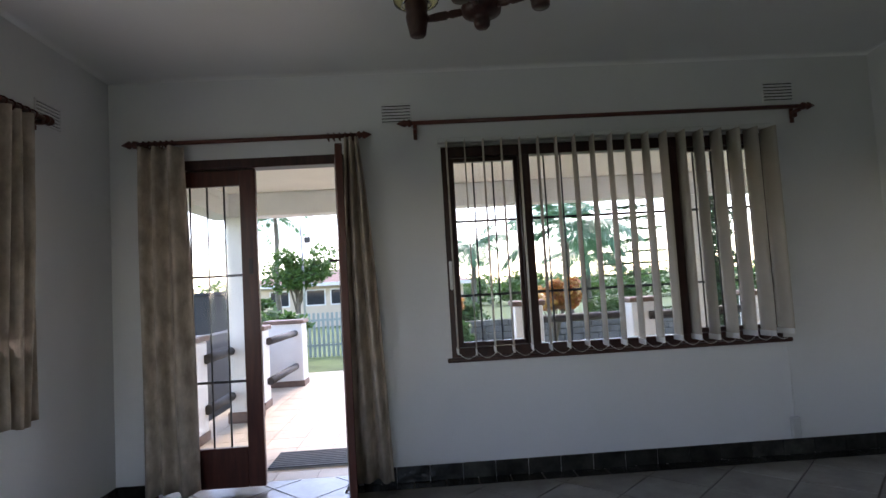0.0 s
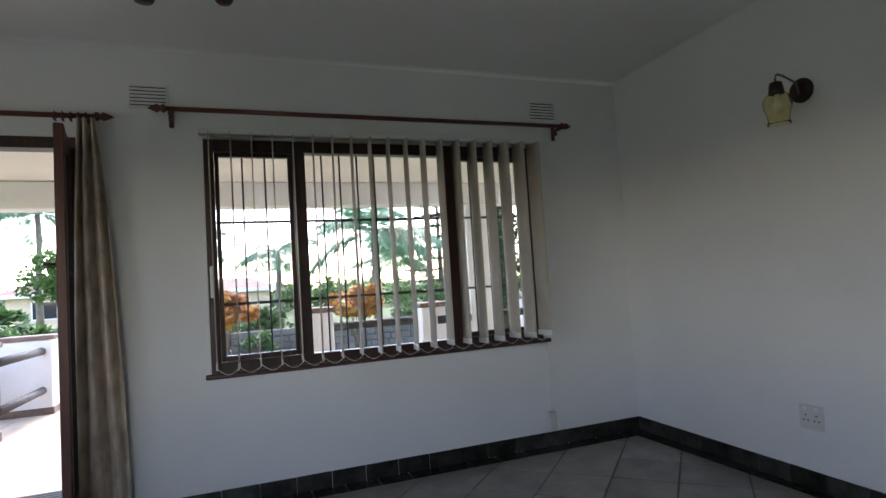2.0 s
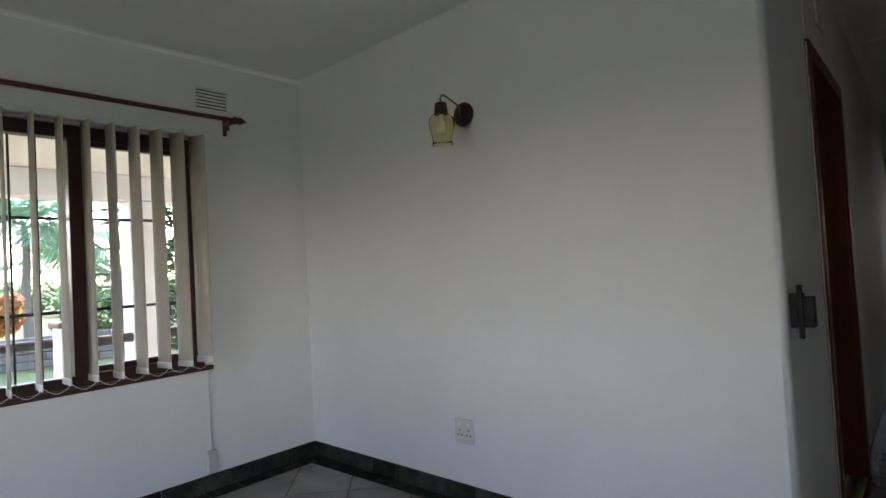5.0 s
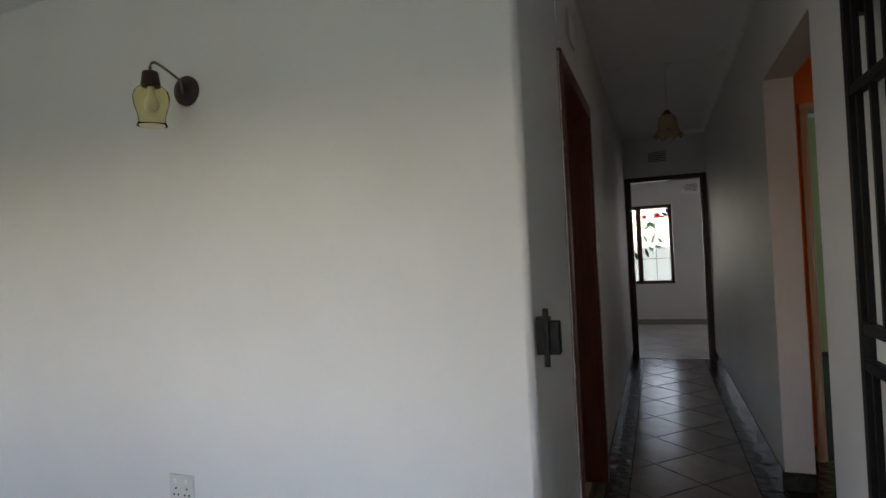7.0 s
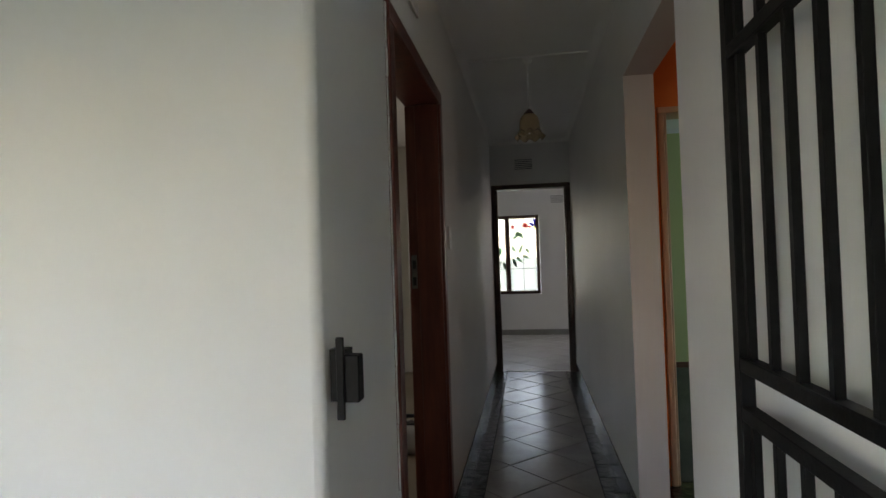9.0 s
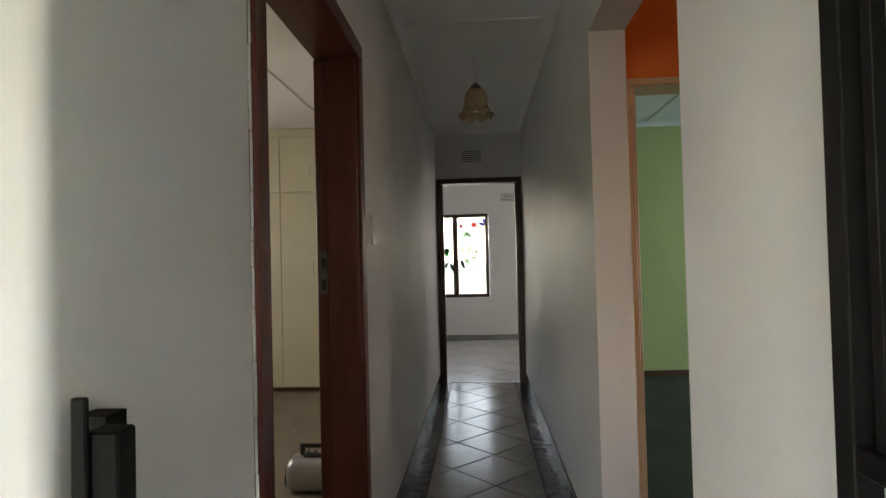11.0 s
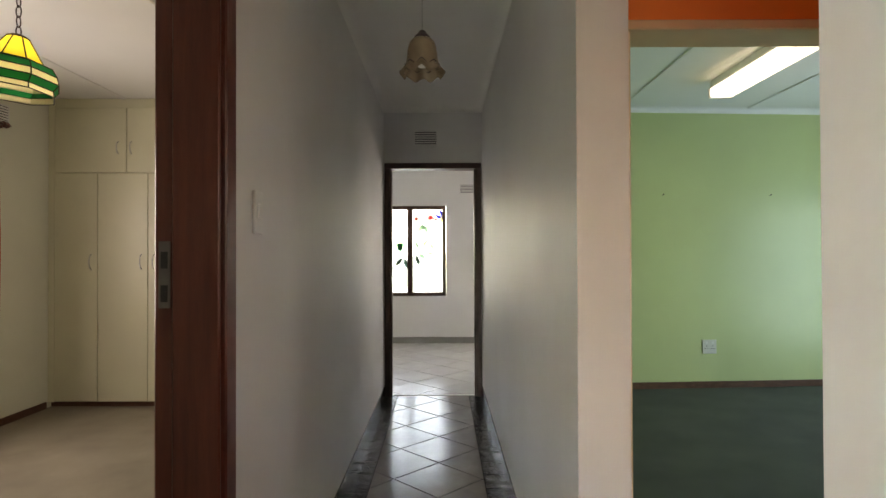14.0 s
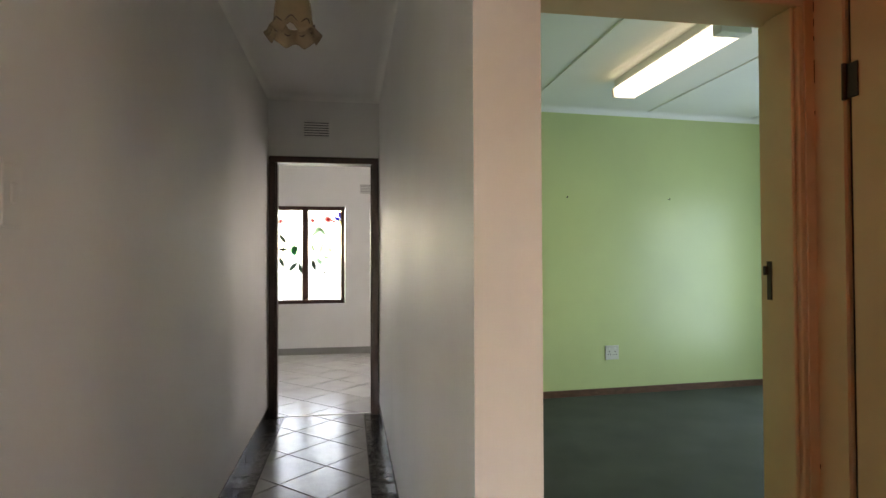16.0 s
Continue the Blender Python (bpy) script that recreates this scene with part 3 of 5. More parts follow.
for z in (1.72, 0.3):
    b = bmesh.new()
    bx(b, 4.765, 4.845, -1.261, -1.256, z, z + 0.1, 0.001)
    tube(b, [(4.806, -1.254, z - 0.003), (4.806, -1.254, z + 0.103)], 0.007, 8)
    part("hinge", b, BROWNP, side_door, "dark brown butt hinge")
side_door["kind"] = "structure"

# flaking filler along the bedroom frame
b = bmesh.new()
rng = random.Random(4)
z = 0.02
while z < 2.05:
    h = rng.uniform(0.02, 0.12)
    w = rng.uniform(0.003, 0.009)
    bx(b, 3.351 - w, 3.3515, CN - 0.0025 - rng.uniform(0, 0.002), CN + 0.002, z, z + h, 0.002)
    z += h
part("plaster_filler", b, WPLAST, bed_frame, "rough white filler along the frame's edge")

# ---- garden door with two glazed leaves ----
garden_frame = door_frame("door_6", "y", NY - 0.008, NY + 0.10, -1.788, -0.532, 2.058, 0.06, DARKWOOD, "dark stained frame of the glazed garden door", False)


def glazed_leaf(m, w, label, handle=True):
    """A timber door leaf, hinged at its own x = 0, with one tall pane behind burglar bars."""
    root = tagged(new("door_leaf"), label, "door", "", "structure")
    root.matrix_basis = m
    t = 0.04
    st, top, bot, zt, zb = 0.10, 0.10, 0.24, 1.996, 0.03
    for a, b_ in ((0, st), (w - st, w)):
        b = bmesh.new()
        bx(b, a, b_, 0, t, zb, zt, 0.004, m)
        part("stile", b, LEAFWOOD, root)
    for za, zc in ((zb, zb + bot), (zt - top, zt)):
        b = bmesh.new()
        bx(b, st, w - st, 0.002, t - 0.002, za, zc, 0.003, m)
        part("rail", b, LEAFWOOD, root)
    b = bmesh.new()
    bx(b, st, w - st, 0.017, 0.022, zb + bot, zt - top, 0, m)
    g = part("glass_pane", b, GLASS, root)
    g.visible_shadow = False
    for k in range(1, 4):
        b = bmesh.new()
        x = st + (w - 2 * st) * k / 4
        tube(b, [m @ Vector((x, 0.034, zb + bot)), m @ Vector((x, 0.034, zt - top))], 0.006, 6)
        part("burglar_bar", b, BARM, root)
    for z in (0.66, 1.32):
        b = bmesh.new()
        bx(b, st, w - st, 0.031, 0.037, z, z + 0.016, 0, m)
        part("burglar_bar", b, BARM, root)
    b = bmesh.new()
    bx(b, w - 0.055, w - 0.03, -0.003, 0.0, 1.33, 1.43, 0.001, m)
    plate = part("lock_plate", b, BROWNP, root)
    if not handle:
        return root
    b = bmesh.new()
    tube(b, [m @ Vector((w - 0.042, 0.0, 1.36)), m @ Vector((w - 0.042, -0.045, 1.36)), m @ Vector((w - 0.13, -0.05, 1.36))], 0.007, 8)
    part("handle", b, BROWNP, plate)
    return root


glazed_leaf(pose(-1.726, NY + 0.03, 0), 0.626, "closed red-brown stained glazed leaf with burglar bars", False)
glazed_leaf(pose(-0.596, NY + 0.02, 0, 0, 0, -81.5), 0.54, "red-brown stained glazed leaf standing open into the room")

# ---- the wide window ----
W0, W1, WZ0, WZ1 = WIN
window_1 = tagged(new("window_1"), "wide dark-stained timber window with three lights and burglar bars", "window", "", "structure")
YF = NY + 0.012
for x0, x1, z0, z1 in ((W0 + 0.002, W0 + 0.055, WZ0, WZ1 - 0.002), (W1 - 0.055, W1 - 0.002, WZ0, WZ1 - 0.002), (0.582, 0.655, WZ0 + 0.06, WZ1 - 0.07), (1.560, 1.632, WZ0 + 0.06, WZ1 - 0.07)):
    b = bmesh.new()
    bx(b, x0, x1, YF, YF + 0.075, z0, z1, 0.003)
    part("window_frame", b, DARKWOOD, window_1)
b = bmesh.new()
bx(b, W0 + 0.055, W1 - 0.055, YF, YF + 0.075, WZ1 - 0.07, WZ1 - 0.002, 0.003)
part("window_head", b, DARKWOOD, window_1)
b = bmesh.new()
bx(b, W0 + 0.055, W1 - 0.055, YF, YF + 0.075, WZ0, WZ0 + 0.06, 0.003)
part("window_frame", b, DARKWOOD, window_1)
b = bmesh.new()
bx(b, W0 - 0.03, W1 + 0.035, NY - 0.03, NY + 0.01, WZ0 - 0.022, WZ0 + 0.004, 0.005)
part("window_sill", b, DARKWOOD, window_1)
for x0, x1, sash in ((0.142, 0.580, True), (0.657, 1.558, False), (1.634, 2.173, True)):
    if sash:
        for a, c, e, f in ((x0, x0 + 0.024, WZ0 + 0.062, WZ1 - 0.072), (x1 - 0.024, x1, WZ0 + 0.062, WZ1 - 0.072), (x0 + 0.024, x1 - 0.024, WZ0 + 0.062, WZ0 + 0.092), (x0 + 0.024, x1 - 0.024, WZ1 - 0.096, WZ1 - 0.072)):
            b = bmesh.new()
            bx(b, a, c, YF + 0.03, YF + 0.07, e, f, 0.003)
            part("sash", b, DARKWOOD, window_1)
        x0, x1 = x0 + 0.024, x1 - 0.024
    b = bmesh.new()
    bx(b, x0, x1, YF + 0.05, YF + 0.054, WZ0 + (0.092 if sash else 0.06), WZ1 - (0.096 if sash else 0.07))
    g = part("pane", b, GLASS, window_1)
    g.visible_shadow = False
    n = max(3, round((x1 - x0) / 0.118))
    for k in range(1, n):
        b = bmesh.new()
        x = x0 + (x1 - x0) * k / n
        tube(b, [(x, YF + 0.10, WZ0 + 0.03), (x, YF + 0.10, WZ1 - 0.03)], 0.006, 6)
        part("burglar_bar", b, BARM, window_1)
for z in (1.115, 1.60):
    b = bmesh.new()
    bx(b, W0 + 0.002, W1 - 0.002, YF + 0.107, YF + 0.113, z - 0.008, z + 0.008)
    part("burglar_bar", b, BARM, window_1)
b = bmesh.new()
bx(b, W0 + 0.012, W0 + 0.032, NY - 0.006, NY + 0.012, 1.16, 1.34, 0.004)
part("casement_stay", b, WPLAST, window_1)


# ---- windows out of view that let the daylight in; the last two are only added ----
def plain_window(name, axis, a, u0, u1, z0, z1, mt, dimmed=False):
    root = tagged(new(name), "unseen timber window put in for daylight", "window", "", "structure")
    for ua, ub, za, zb in ((u0, u0 + 0.05, z0, z1), (u1 - 0.05, u1, z0, z1), (u0 + 0.05, u1 - 0.05, z0, z0 + 0.05), (u0 + 0.05, u1 - 0.05, z1 - 0.05, z1), ((u0 + u1) / 2 - 0.03, (u0 + u1) / 2 + 0.03, z0 + 0.05, z1 - 0.05)):
        b = bmesh.new()
        if axis == "y":
            bx(b, ua + 0.001, ub - 0.001, a, a + 0.05, za + 0.001, zb - 0.001, 0.003)
        else:
            bx(b, a, a + 0.05, ua + 0.001, ub - 0.001, za + 0.001, zb - 0.001, 0.003)
        part("window_frame", b, mt, root)
    # added pane that weakens the daylight coming in
    if dimmed:
        b = bmesh.new()
        if axis == "y":
            bx(b, u0 + 0.04, u1 - 0.04, a + 0.02, a + 0.024, z0 + 0.04, z1 - 0.04)
        else:
            bx(b, a + 0.02, a + 0.024, u0 + 0.04, u1 - 0.04, z0 + 0.04, z1 - 0.04)
        part("pane", b, DIMGLASS, root, "grey pane added to dim the daylight")
    return root


plain_window("window_2", "x", XW - 0.06, 0.95, 2.85, 0.73, 2.0, DARKWOOD)
plain_window("window_3", "y", BNY + 0.06, 5.0, 6.6, 0.75, 2.0, DARKWOOD, True)
plain_window("window_5", "y", -4.40, 6.0, 7.6, 0.1, 2.0, DARKWOOD, True)
# added window, not known to exist, for the corridor's fill light
plain_window("fill_window_annex", "x", XE + 0.03, -2.05, -0.45, 0.7, 2.05, DARKWOOD, True)
# added window, not known to exist, for the passage's fill light
plain_window("fill_window_lobby", "y", -1.41, 3.36, 3.93, 0.85, 2.1, FRAMEC, True)

# ---- leaded window of the end room ----
window_4 = tagged(new("window_4"), "unseen timber window put in for daylight with leaded picture glass of leaves, roses and a bird", "window", "", "structure")
XF = XE + 0.03
YA, YB, ZA, ZB = 0.228, 1.798, 0.674, 1.973
for ya, yb, za, zb in ((YA, YA + 0.05, ZA, ZB), (YB - 0.05, YB, ZA, ZB), (YA + 0.05, YB - 0.05, ZA, ZA + 0.05), (YA + 0.05, YB - 0.05, ZB - 0.05, ZB), (0.71, 0.785, ZA + 0.05, ZB - 0.05), (1.27, 1.345, ZA + 0.05, ZB - 0.05)):
    b = bmesh.new()
    bx(b, XF, XF + 0.06, ya, yb, za, zb, 0.003)
    part("window_frame", b, DARKWOOD, window_4)
LIGHTS = ((YA + 0.05, 0.71), (0.785, 1.27), (1.345, YB - 0.05))
for ya, yb in LIGHTS:
    b = bmesh.new()
    bx(b, XF + 0.03, XF + 0.033, ya, yb, ZA + 0.05, ZB - 0.05)
    g = part("pane", b, FROST, window_4)
    for z in (1.09, 1.51):
        b = bmesh.new()
        bx(b, XF + 0.026, XF + 0.030, ya, yb, z - 0.004, z + 0.004)
        part("lead_came", b, LEAD, window_4)
    b = bmesh.new()
    bx(b, XF + 0.0255, XF + 0.0295, (ya + yb) / 2 - 0.004, (ya + yb) / 2 + 0.004, ZA + 0.05, ZB - 0.05)
    part("lead_came", b, LEAD, window_4)


def glass_shape(y, z, length, width, ang, mt, name, parent, kind="leaf"):
    """A flat piece of coloured glass with a lead edge, leaf-shaped or round."""
    n = 12
    pts = []
    for k in range(n):
        t = 2 * math.pi * k / n
        u, v = math.cos(t) * length / 2, math.sin(t) * width / 2
        if kind == "leaf":
            v *= 1 - 0.55 * math.cos(t) ** 2
            v += 0.12 * length * (u / length) ** 2
        else:
            s = 1 + 0.12 * math.cos(5 * t)
            u, v = u * s, v * s
        pts.append((y + u * math.cos(ang) - v * math.sin(ang), z + u * math.sin(ang) + v * math.cos(ang)))
    b = bmesh.new()
    f = [b.verts.new((XF + 0.020, q, r)) for q, r in pts]
    h = [b.verts.new((XF + 0.024, q, r)) for q, r in pts]
    b.faces.new(f)
    b.faces.new(h[::-1])
    for k in range(n):
        j = (k + 1) % n
        b.faces.new((f[k], f[j], h[j], h[k]))
    p = part(name, b, mt, parent)
    p.visible_shadow = False
    return p


for y, z, l, w, a, mt in ((0.91, 1.375, 0.13, 0.06, 1.25, LGREEN), (0.875, 1.385, 0.14, 0.06, 1.75, LGREEN), (0.895, 1.405, 0.11, 0.055, 1.5, LGREEN), (0.908, 1.168, 0.155, 0.055, 2.33, LGREY), (0.808, 1.14, 0.15, 0.055, 1.22, LGREY), (0.64, 1.19, 0.16, 0.055, 1.27, LGREY),
                          (1.04, 1.537, 0.15, 0.055, 0.92, LGREY), (1.035, 1.396, 0.13, 0.045, 0.05, LGREY), (1.06, 1.236, 0.13, 0.05, 1.21, LGREY), (1.15, 1.45, 0.15, 0.055, 2.2, LGREY), (1.17, 1.31, 0.14, 0.05, 2.6, LGREEN),
                          (0.60, 1.635, 0.18, 0.06, 2.45, LPALE), (0.535, 1.645, 0.17, 0.06, 0.95, LPALE), (0.565, 1.67, 0.15, 0.05, 0.1, LPALE), (0.652, 1.421, 0.14, 0.05, 1.1, LPALE), (0.535, 1.415, 0.17, 0.05, 1.9, LPALE), (0.426, 1.387, 0.12, 0.05, 0.9, LPALE), (0.569, 1.245, 0.14, 0.055, 0.85, LPALE), (0.457, 1.286, 0.12, 0.05, 0.3, LPALE)):
    glass_shape(y, z, l, w, a, mt, "glass_leaf", window_4)
for y, z, r in ((0.449, 1.803, 0.105), (0.654, 1.787, 0.075), (1.069, 1.77, 0.08), (1.19, 1.80, 0.10)):
    glass_shape(y, z, r, r * 0.95, 0.3, LPINK, "glass_rose", window_4, "round")
    q = glass_shape(y, z, r * 0.45, r * 0.45, 0.3, LRED, "glass_rose_heart", window_4, "round")
    q.location.x = -0.005
for dy, dz, l, w, a, mt in ((0, 0, 0.14, 0.05, 0.5, LBLUE), (-0.035, 0.05, 0.13, 0.05, 1.2, LBLUE), (0.05, -0.03, 0.08, 0.035, 0.2, LRED), (-0.03, -0.045, 0.08, 0.03, 1.4, LYEL)):
    glass_shape(0.325 + dy, 1.81 + dz, l, w, a, mt, "glass_bird", window_4)

# ---- living room things ----
def vertical_blind():
    root = thing("vertical_blind", (1.15, NY - 0.03, 2.11), "cream fabric vertical blind with open vanes across the wide window", "blind")
    b = bmesh.new()
    bx(b, W0 - 0.02, W1 + 0.01, NY - 0.055, NY - 0.002, 2.088, 2.118, 0.004)
    part("head_rail", b, WPLAST, root)
    n = 19
    xs = [W0 + 0.035 + (W1 - W0 - 0.07) * k / (n - 1) for k in range(n)]
    rng = random.Random(2)
    for k, x in enumerate(xs):
        u = k / (n - 1)
        turn = 90 - 1 - 27 * u + 43 * u * u + rng.uniform(-1.5, 1.5)
        m = pose(x, NY - 0.075, 0, 0, 0, turn)
        b = bmesh.new()
        z0, z1, w = 0.775 + rng.uniform(-0.006, 0.006), 2.085, 0.063
        cols = [(-w, 0.0), (-w / 2, 0.0035), (0, 0.005), (w / 2, 0.0035), (w, 0.0)]
        fr = [[b.verts.new(m @ Vector((u, v, z))) for u, v in cols] for z in (z0, z1)]
        bk = [[b.verts.new(m @ Vector((u, v + 0.0012, z))) for u, v in cols] for z in (z0, z1)]
        for i in range(4):
            b.faces.new((fr[0][i], fr[0][i + 1], fr[1][i + 1], fr[1][i])).smooth = True
            b.faces.new((bk[0][i], bk[1][i], bk[1][i + 1], bk[0][i + 1])).smooth = True
        for g in (0, 4):
            b.faces.new((fr[0][g], fr[1][g], bk[1][g], bk[0][g]))
        v = part("vane", b, SLAT, root)
        b = bmesh.new()
        bx(b, -w, w, -0.001, 0.007, z0 - 0.012, z0 + 0.022, 0.001, m)
        part("vane_weight", b, WPLAST, v)
    for k in range(n - 1):
        a, c = xs[k], xs[k + 1]
        b = bmesh.new()
        pts = [(a + (c - a) * i / 6, NY - 0.13, 0.775 - 0.035 * math.sin(math.pi * i / 6)) for i in range(7)]
        tube(b, pts, 0.0018, 4)
        part("chain_loop", b, WPLAST, root)
    return root


vertical_blind()


def curtain_rod(name, axis, wall_at, u0, u1, z, side, rings, label):
    """A turned wooden pole on brackets, with pointed finials. side: which way the room lies."""
    def P(u, d, zz):
        return (u, wall_at + side * d, zz) if axis == "y" else (wall_at + side * d, u, zz)

    root = thing(name, P((u0 + u1) / 2, 0.0, z), label, "curtain rod")
    b = bmesh.new()
    tube(b, [P(u0 + 0.09, 0.075, z), P(u1 - 0.09, 0.075, z)], 0.014, 12)
    part("pole", b, RODWOOD, root)
    for u, s in ((u0 + 0.09, -1), (u1 - 0.09, 1)):
        b = bmesh.new()
        turned(b, [(P(u + s * a, 0.075, z), r) for a, r in ((0, 0.014), (0.008, 0.024), (0.02, 0.024), (0.028, 0.013), (0.045, 0.025), (0.06, 0.018), (0.092, 0.003))])
        part("finial", b, RODWOOD, root)
        b = bmesh.new()
        v = u - s * 0.02
        lo_, hi_ = v - 0.012, v + 0.012
        for d0, d1, za, zb in ((0.001, 0.016, z - 0.09, z + 0.03), (0.016, 0.09, z - 0.035, z - 0.014), (0.016, 0.05, z - 0.06, z - 0.035)):
            if axis == "y":
                ya, yb = sorted((wall_at + side * d0, wall_at + side * d1))
                bx(b, lo_, hi_, ya, yb, za, zb, 0.003)
            else:
                xa, xb = sorted((wall_at + side * d0, wall_at + side * d1))
                bx(b, xa, xb, lo_, hi_, za, zb, 0.003)
        part("bracket", b, RODWOOD, root)
    for u in rings:
        b = bmesh.new()
        pts = [P(u + 0.004 * math.sin(3 * a), 0.075 + 0.024 * math.cos(a), z + 0.024 * math.sin(a) - 0.006) for a in [2 * math.pi * k / 12 for k in range(13)]]
        tube(b, pts, 0.0045, 6)
        part("ring", b, RODWOOD, root)
    return root


curtain_rod("curtain_rod", "y", NY, -0.18, 2.52, 2.215, -1, [], "long mahogany curtain pole with pointed finials above the window")
curtain_rod("curtain_rod", "y", NY, -1.865, -0.345, 2.155, -1, [-1.77, -1.735, -1.70, -1.665, -1.63, -1.595, -1.56, -0.61, -0.575, -0.54, -0.505, -0.47], "mahogany curtain pole with wooden rings above the garden door")
curtain_rod("curtain_rod", "x", XW, 0.75, 3.10, 2.125, 1, [2.93, 2.88, 2.83, 2.78, 2.73], "mahogany curtain pole with wooden rings")
curtain_rod("curtain_rod", "y", BNY, 4.75, 7.2, 2.235, -1, [6.7, 6.78, 6.86, 6.94, 7.02], "mahogany curtain pole in the bedroom")


def curtain(axis, wall_at, side, u0, u1, z0, z1, folds, mt, label, pinch=0.0, shift=0.0, depth=0.035, seed=0):
    """A hanging curtain gathered into folds; pinch narrows its top, shift moves its top along the pole."""
    rng = random.Random(seed)
    ph = [rng.uniform(0, 6.28) for _ in range(4)]
    b = bmesh.new()
    nu, nz = folds * 10, 26
    grid = []
    for j in range(nz + 1):
        t = j / nz
        z = z0 + (z1 - z0) * t
        row = []
        for i in range(nu + 1):
            s = i / nu
            mid = (u0 + u1) / 2
            w = (u1 - u0) * (1 - pinch * t ** 1.5)
            u = mid + (s - 0.5) * w + shift * t ** 2 + 0.006 * math.sin(5 * t + ph[0] + 4 * s)
            d = depth * (0.75 + 0.35 * t) * math.sin(2 * math.pi * folds * s + 0.5 * math.sin(3 * t + ph[1]) + 0.6 * math.sin(2 * math.pi * s + ph[2])) + 0.008 * math.sin(17 * s + 3 * t + ph[3])
            dd = 0.078 + d
            zz = z - (0.012 * math.sin(9 * s + ph[0]) if j == 0 else 0)
            row.append(b.verts.new((u, wall_at + side * dd, zz) if axis == "y" else (wall_at + side * dd, u, zz)))
        grid.append(row)
    for j in range(nz):
        for i in range(nu):
            b.faces.new((grid[j][i], grid[j][i + 1], grid[j + 1][i + 1], grid[j + 1][i])).smooth = True
    ob = part("curtain", b, mt)
    sol = ob.modifiers.new("cloth_thickness", "SOLIDIFY")
    sol.thickness = 0.003
    return tagged(ob, label, "curtain")


curtain("y", NY, -1, -1.785, -1.455, 0.05, 2.135, 3, CURT, "beige leaf-patterned curtain hanging to the floor beside the garden door", 0.16, -0.015, 0.04, 1)
curtain("y", NY, -1, -0.57, -0.305, 0.04, 2.14, 3, CURT, "beige leaf-patterned curtain bunched behind the open door leaf", 0.72, -0.03, 0.034, 2)
curtain("x", XW, 1, 2.62, 2.93, 0.67, 2.105, 4, CURT, "beige leaf-patterned curtain beside a window", seed=3)
curtain("x", XW, 1, 0.88, 1.18, 0.67, 2.105, 4, CURT, "beige leaf-patterned curtain beside a window", seed=5)
curtain("y", BNY, -1, 6.58, 7.06, 0.20, 2.205, 7, OCURT, "bright orange curtain hanging in the bedroom", seed=4)


def air_vent(axis, wall_at, side, u0, u1, z0, z1, label="painted louvred air vent high on the wall"):
    """A wall vent: a frame round a dark cavity with slats across it."""
    def B(b, ua, ub, d0, d1, za, zb, bev=0.0):
        a, c = sorted((wall_at + side * d0, wall_at + side * d1))
        if axis == "y":
            bx(b, ua, ub, a, c, za, zb, bev)
        else:
            bx(b, a, c, ua, ub, za, zb, bev)

    mid = ((u0 + u1) / 2, wall_at, z0) if axis == "y" else (wall_at, (u0 + u1) / 2, z0)
    root = thing("air_vent", mid, label, "vent", "air vents")
    b = bmesh.new()
    B(b, u0, u1, 0.0005, 0.003, z0, z1)
    part("backing", b, DARKHOLE, root)
    n = 7
    for k in range(n):
        z = z0 + (z1 - z0) * k / (n - 1)
        b = bmesh.new()
        B(b, u0, u1, 0.003, 0.012, z - 0.0065, z + 0.0065, 0.002)
        part("slat", b, WHITE, root)
    for ua, ub in ((u0 - 0.008, u0), (u1, u1 + 0.008)):
        b = bmesh.new()
        B(b, ua, ub, 0.0005, 0.012, z0 - 0.006, z1 + 0.006, 0.002)
        part("frame", b, WHITE, root)
    return root


air_vent("y", NY, -1, -0.275, -0.095, 2.24, 2.36)
air_vent("y", NY, -1, 2.235, 2.43, 2.275, 2.40)
air_vent("x", XW, 1, 3.06, 3.25, 2.135, 2.245)
air_vent("x", XD, -1, 0.328, 0.52, 2.25, 2.372)
air_vent("y", CN, -1, 3.67, 3.86, 2.24, 2.36)
air_vent("x", XE, -1, -0.178, 0.02, 2.15, 2.277)
air_vent("y", BNY, -1, 7.05, 7.26, 2.28, 2.40)


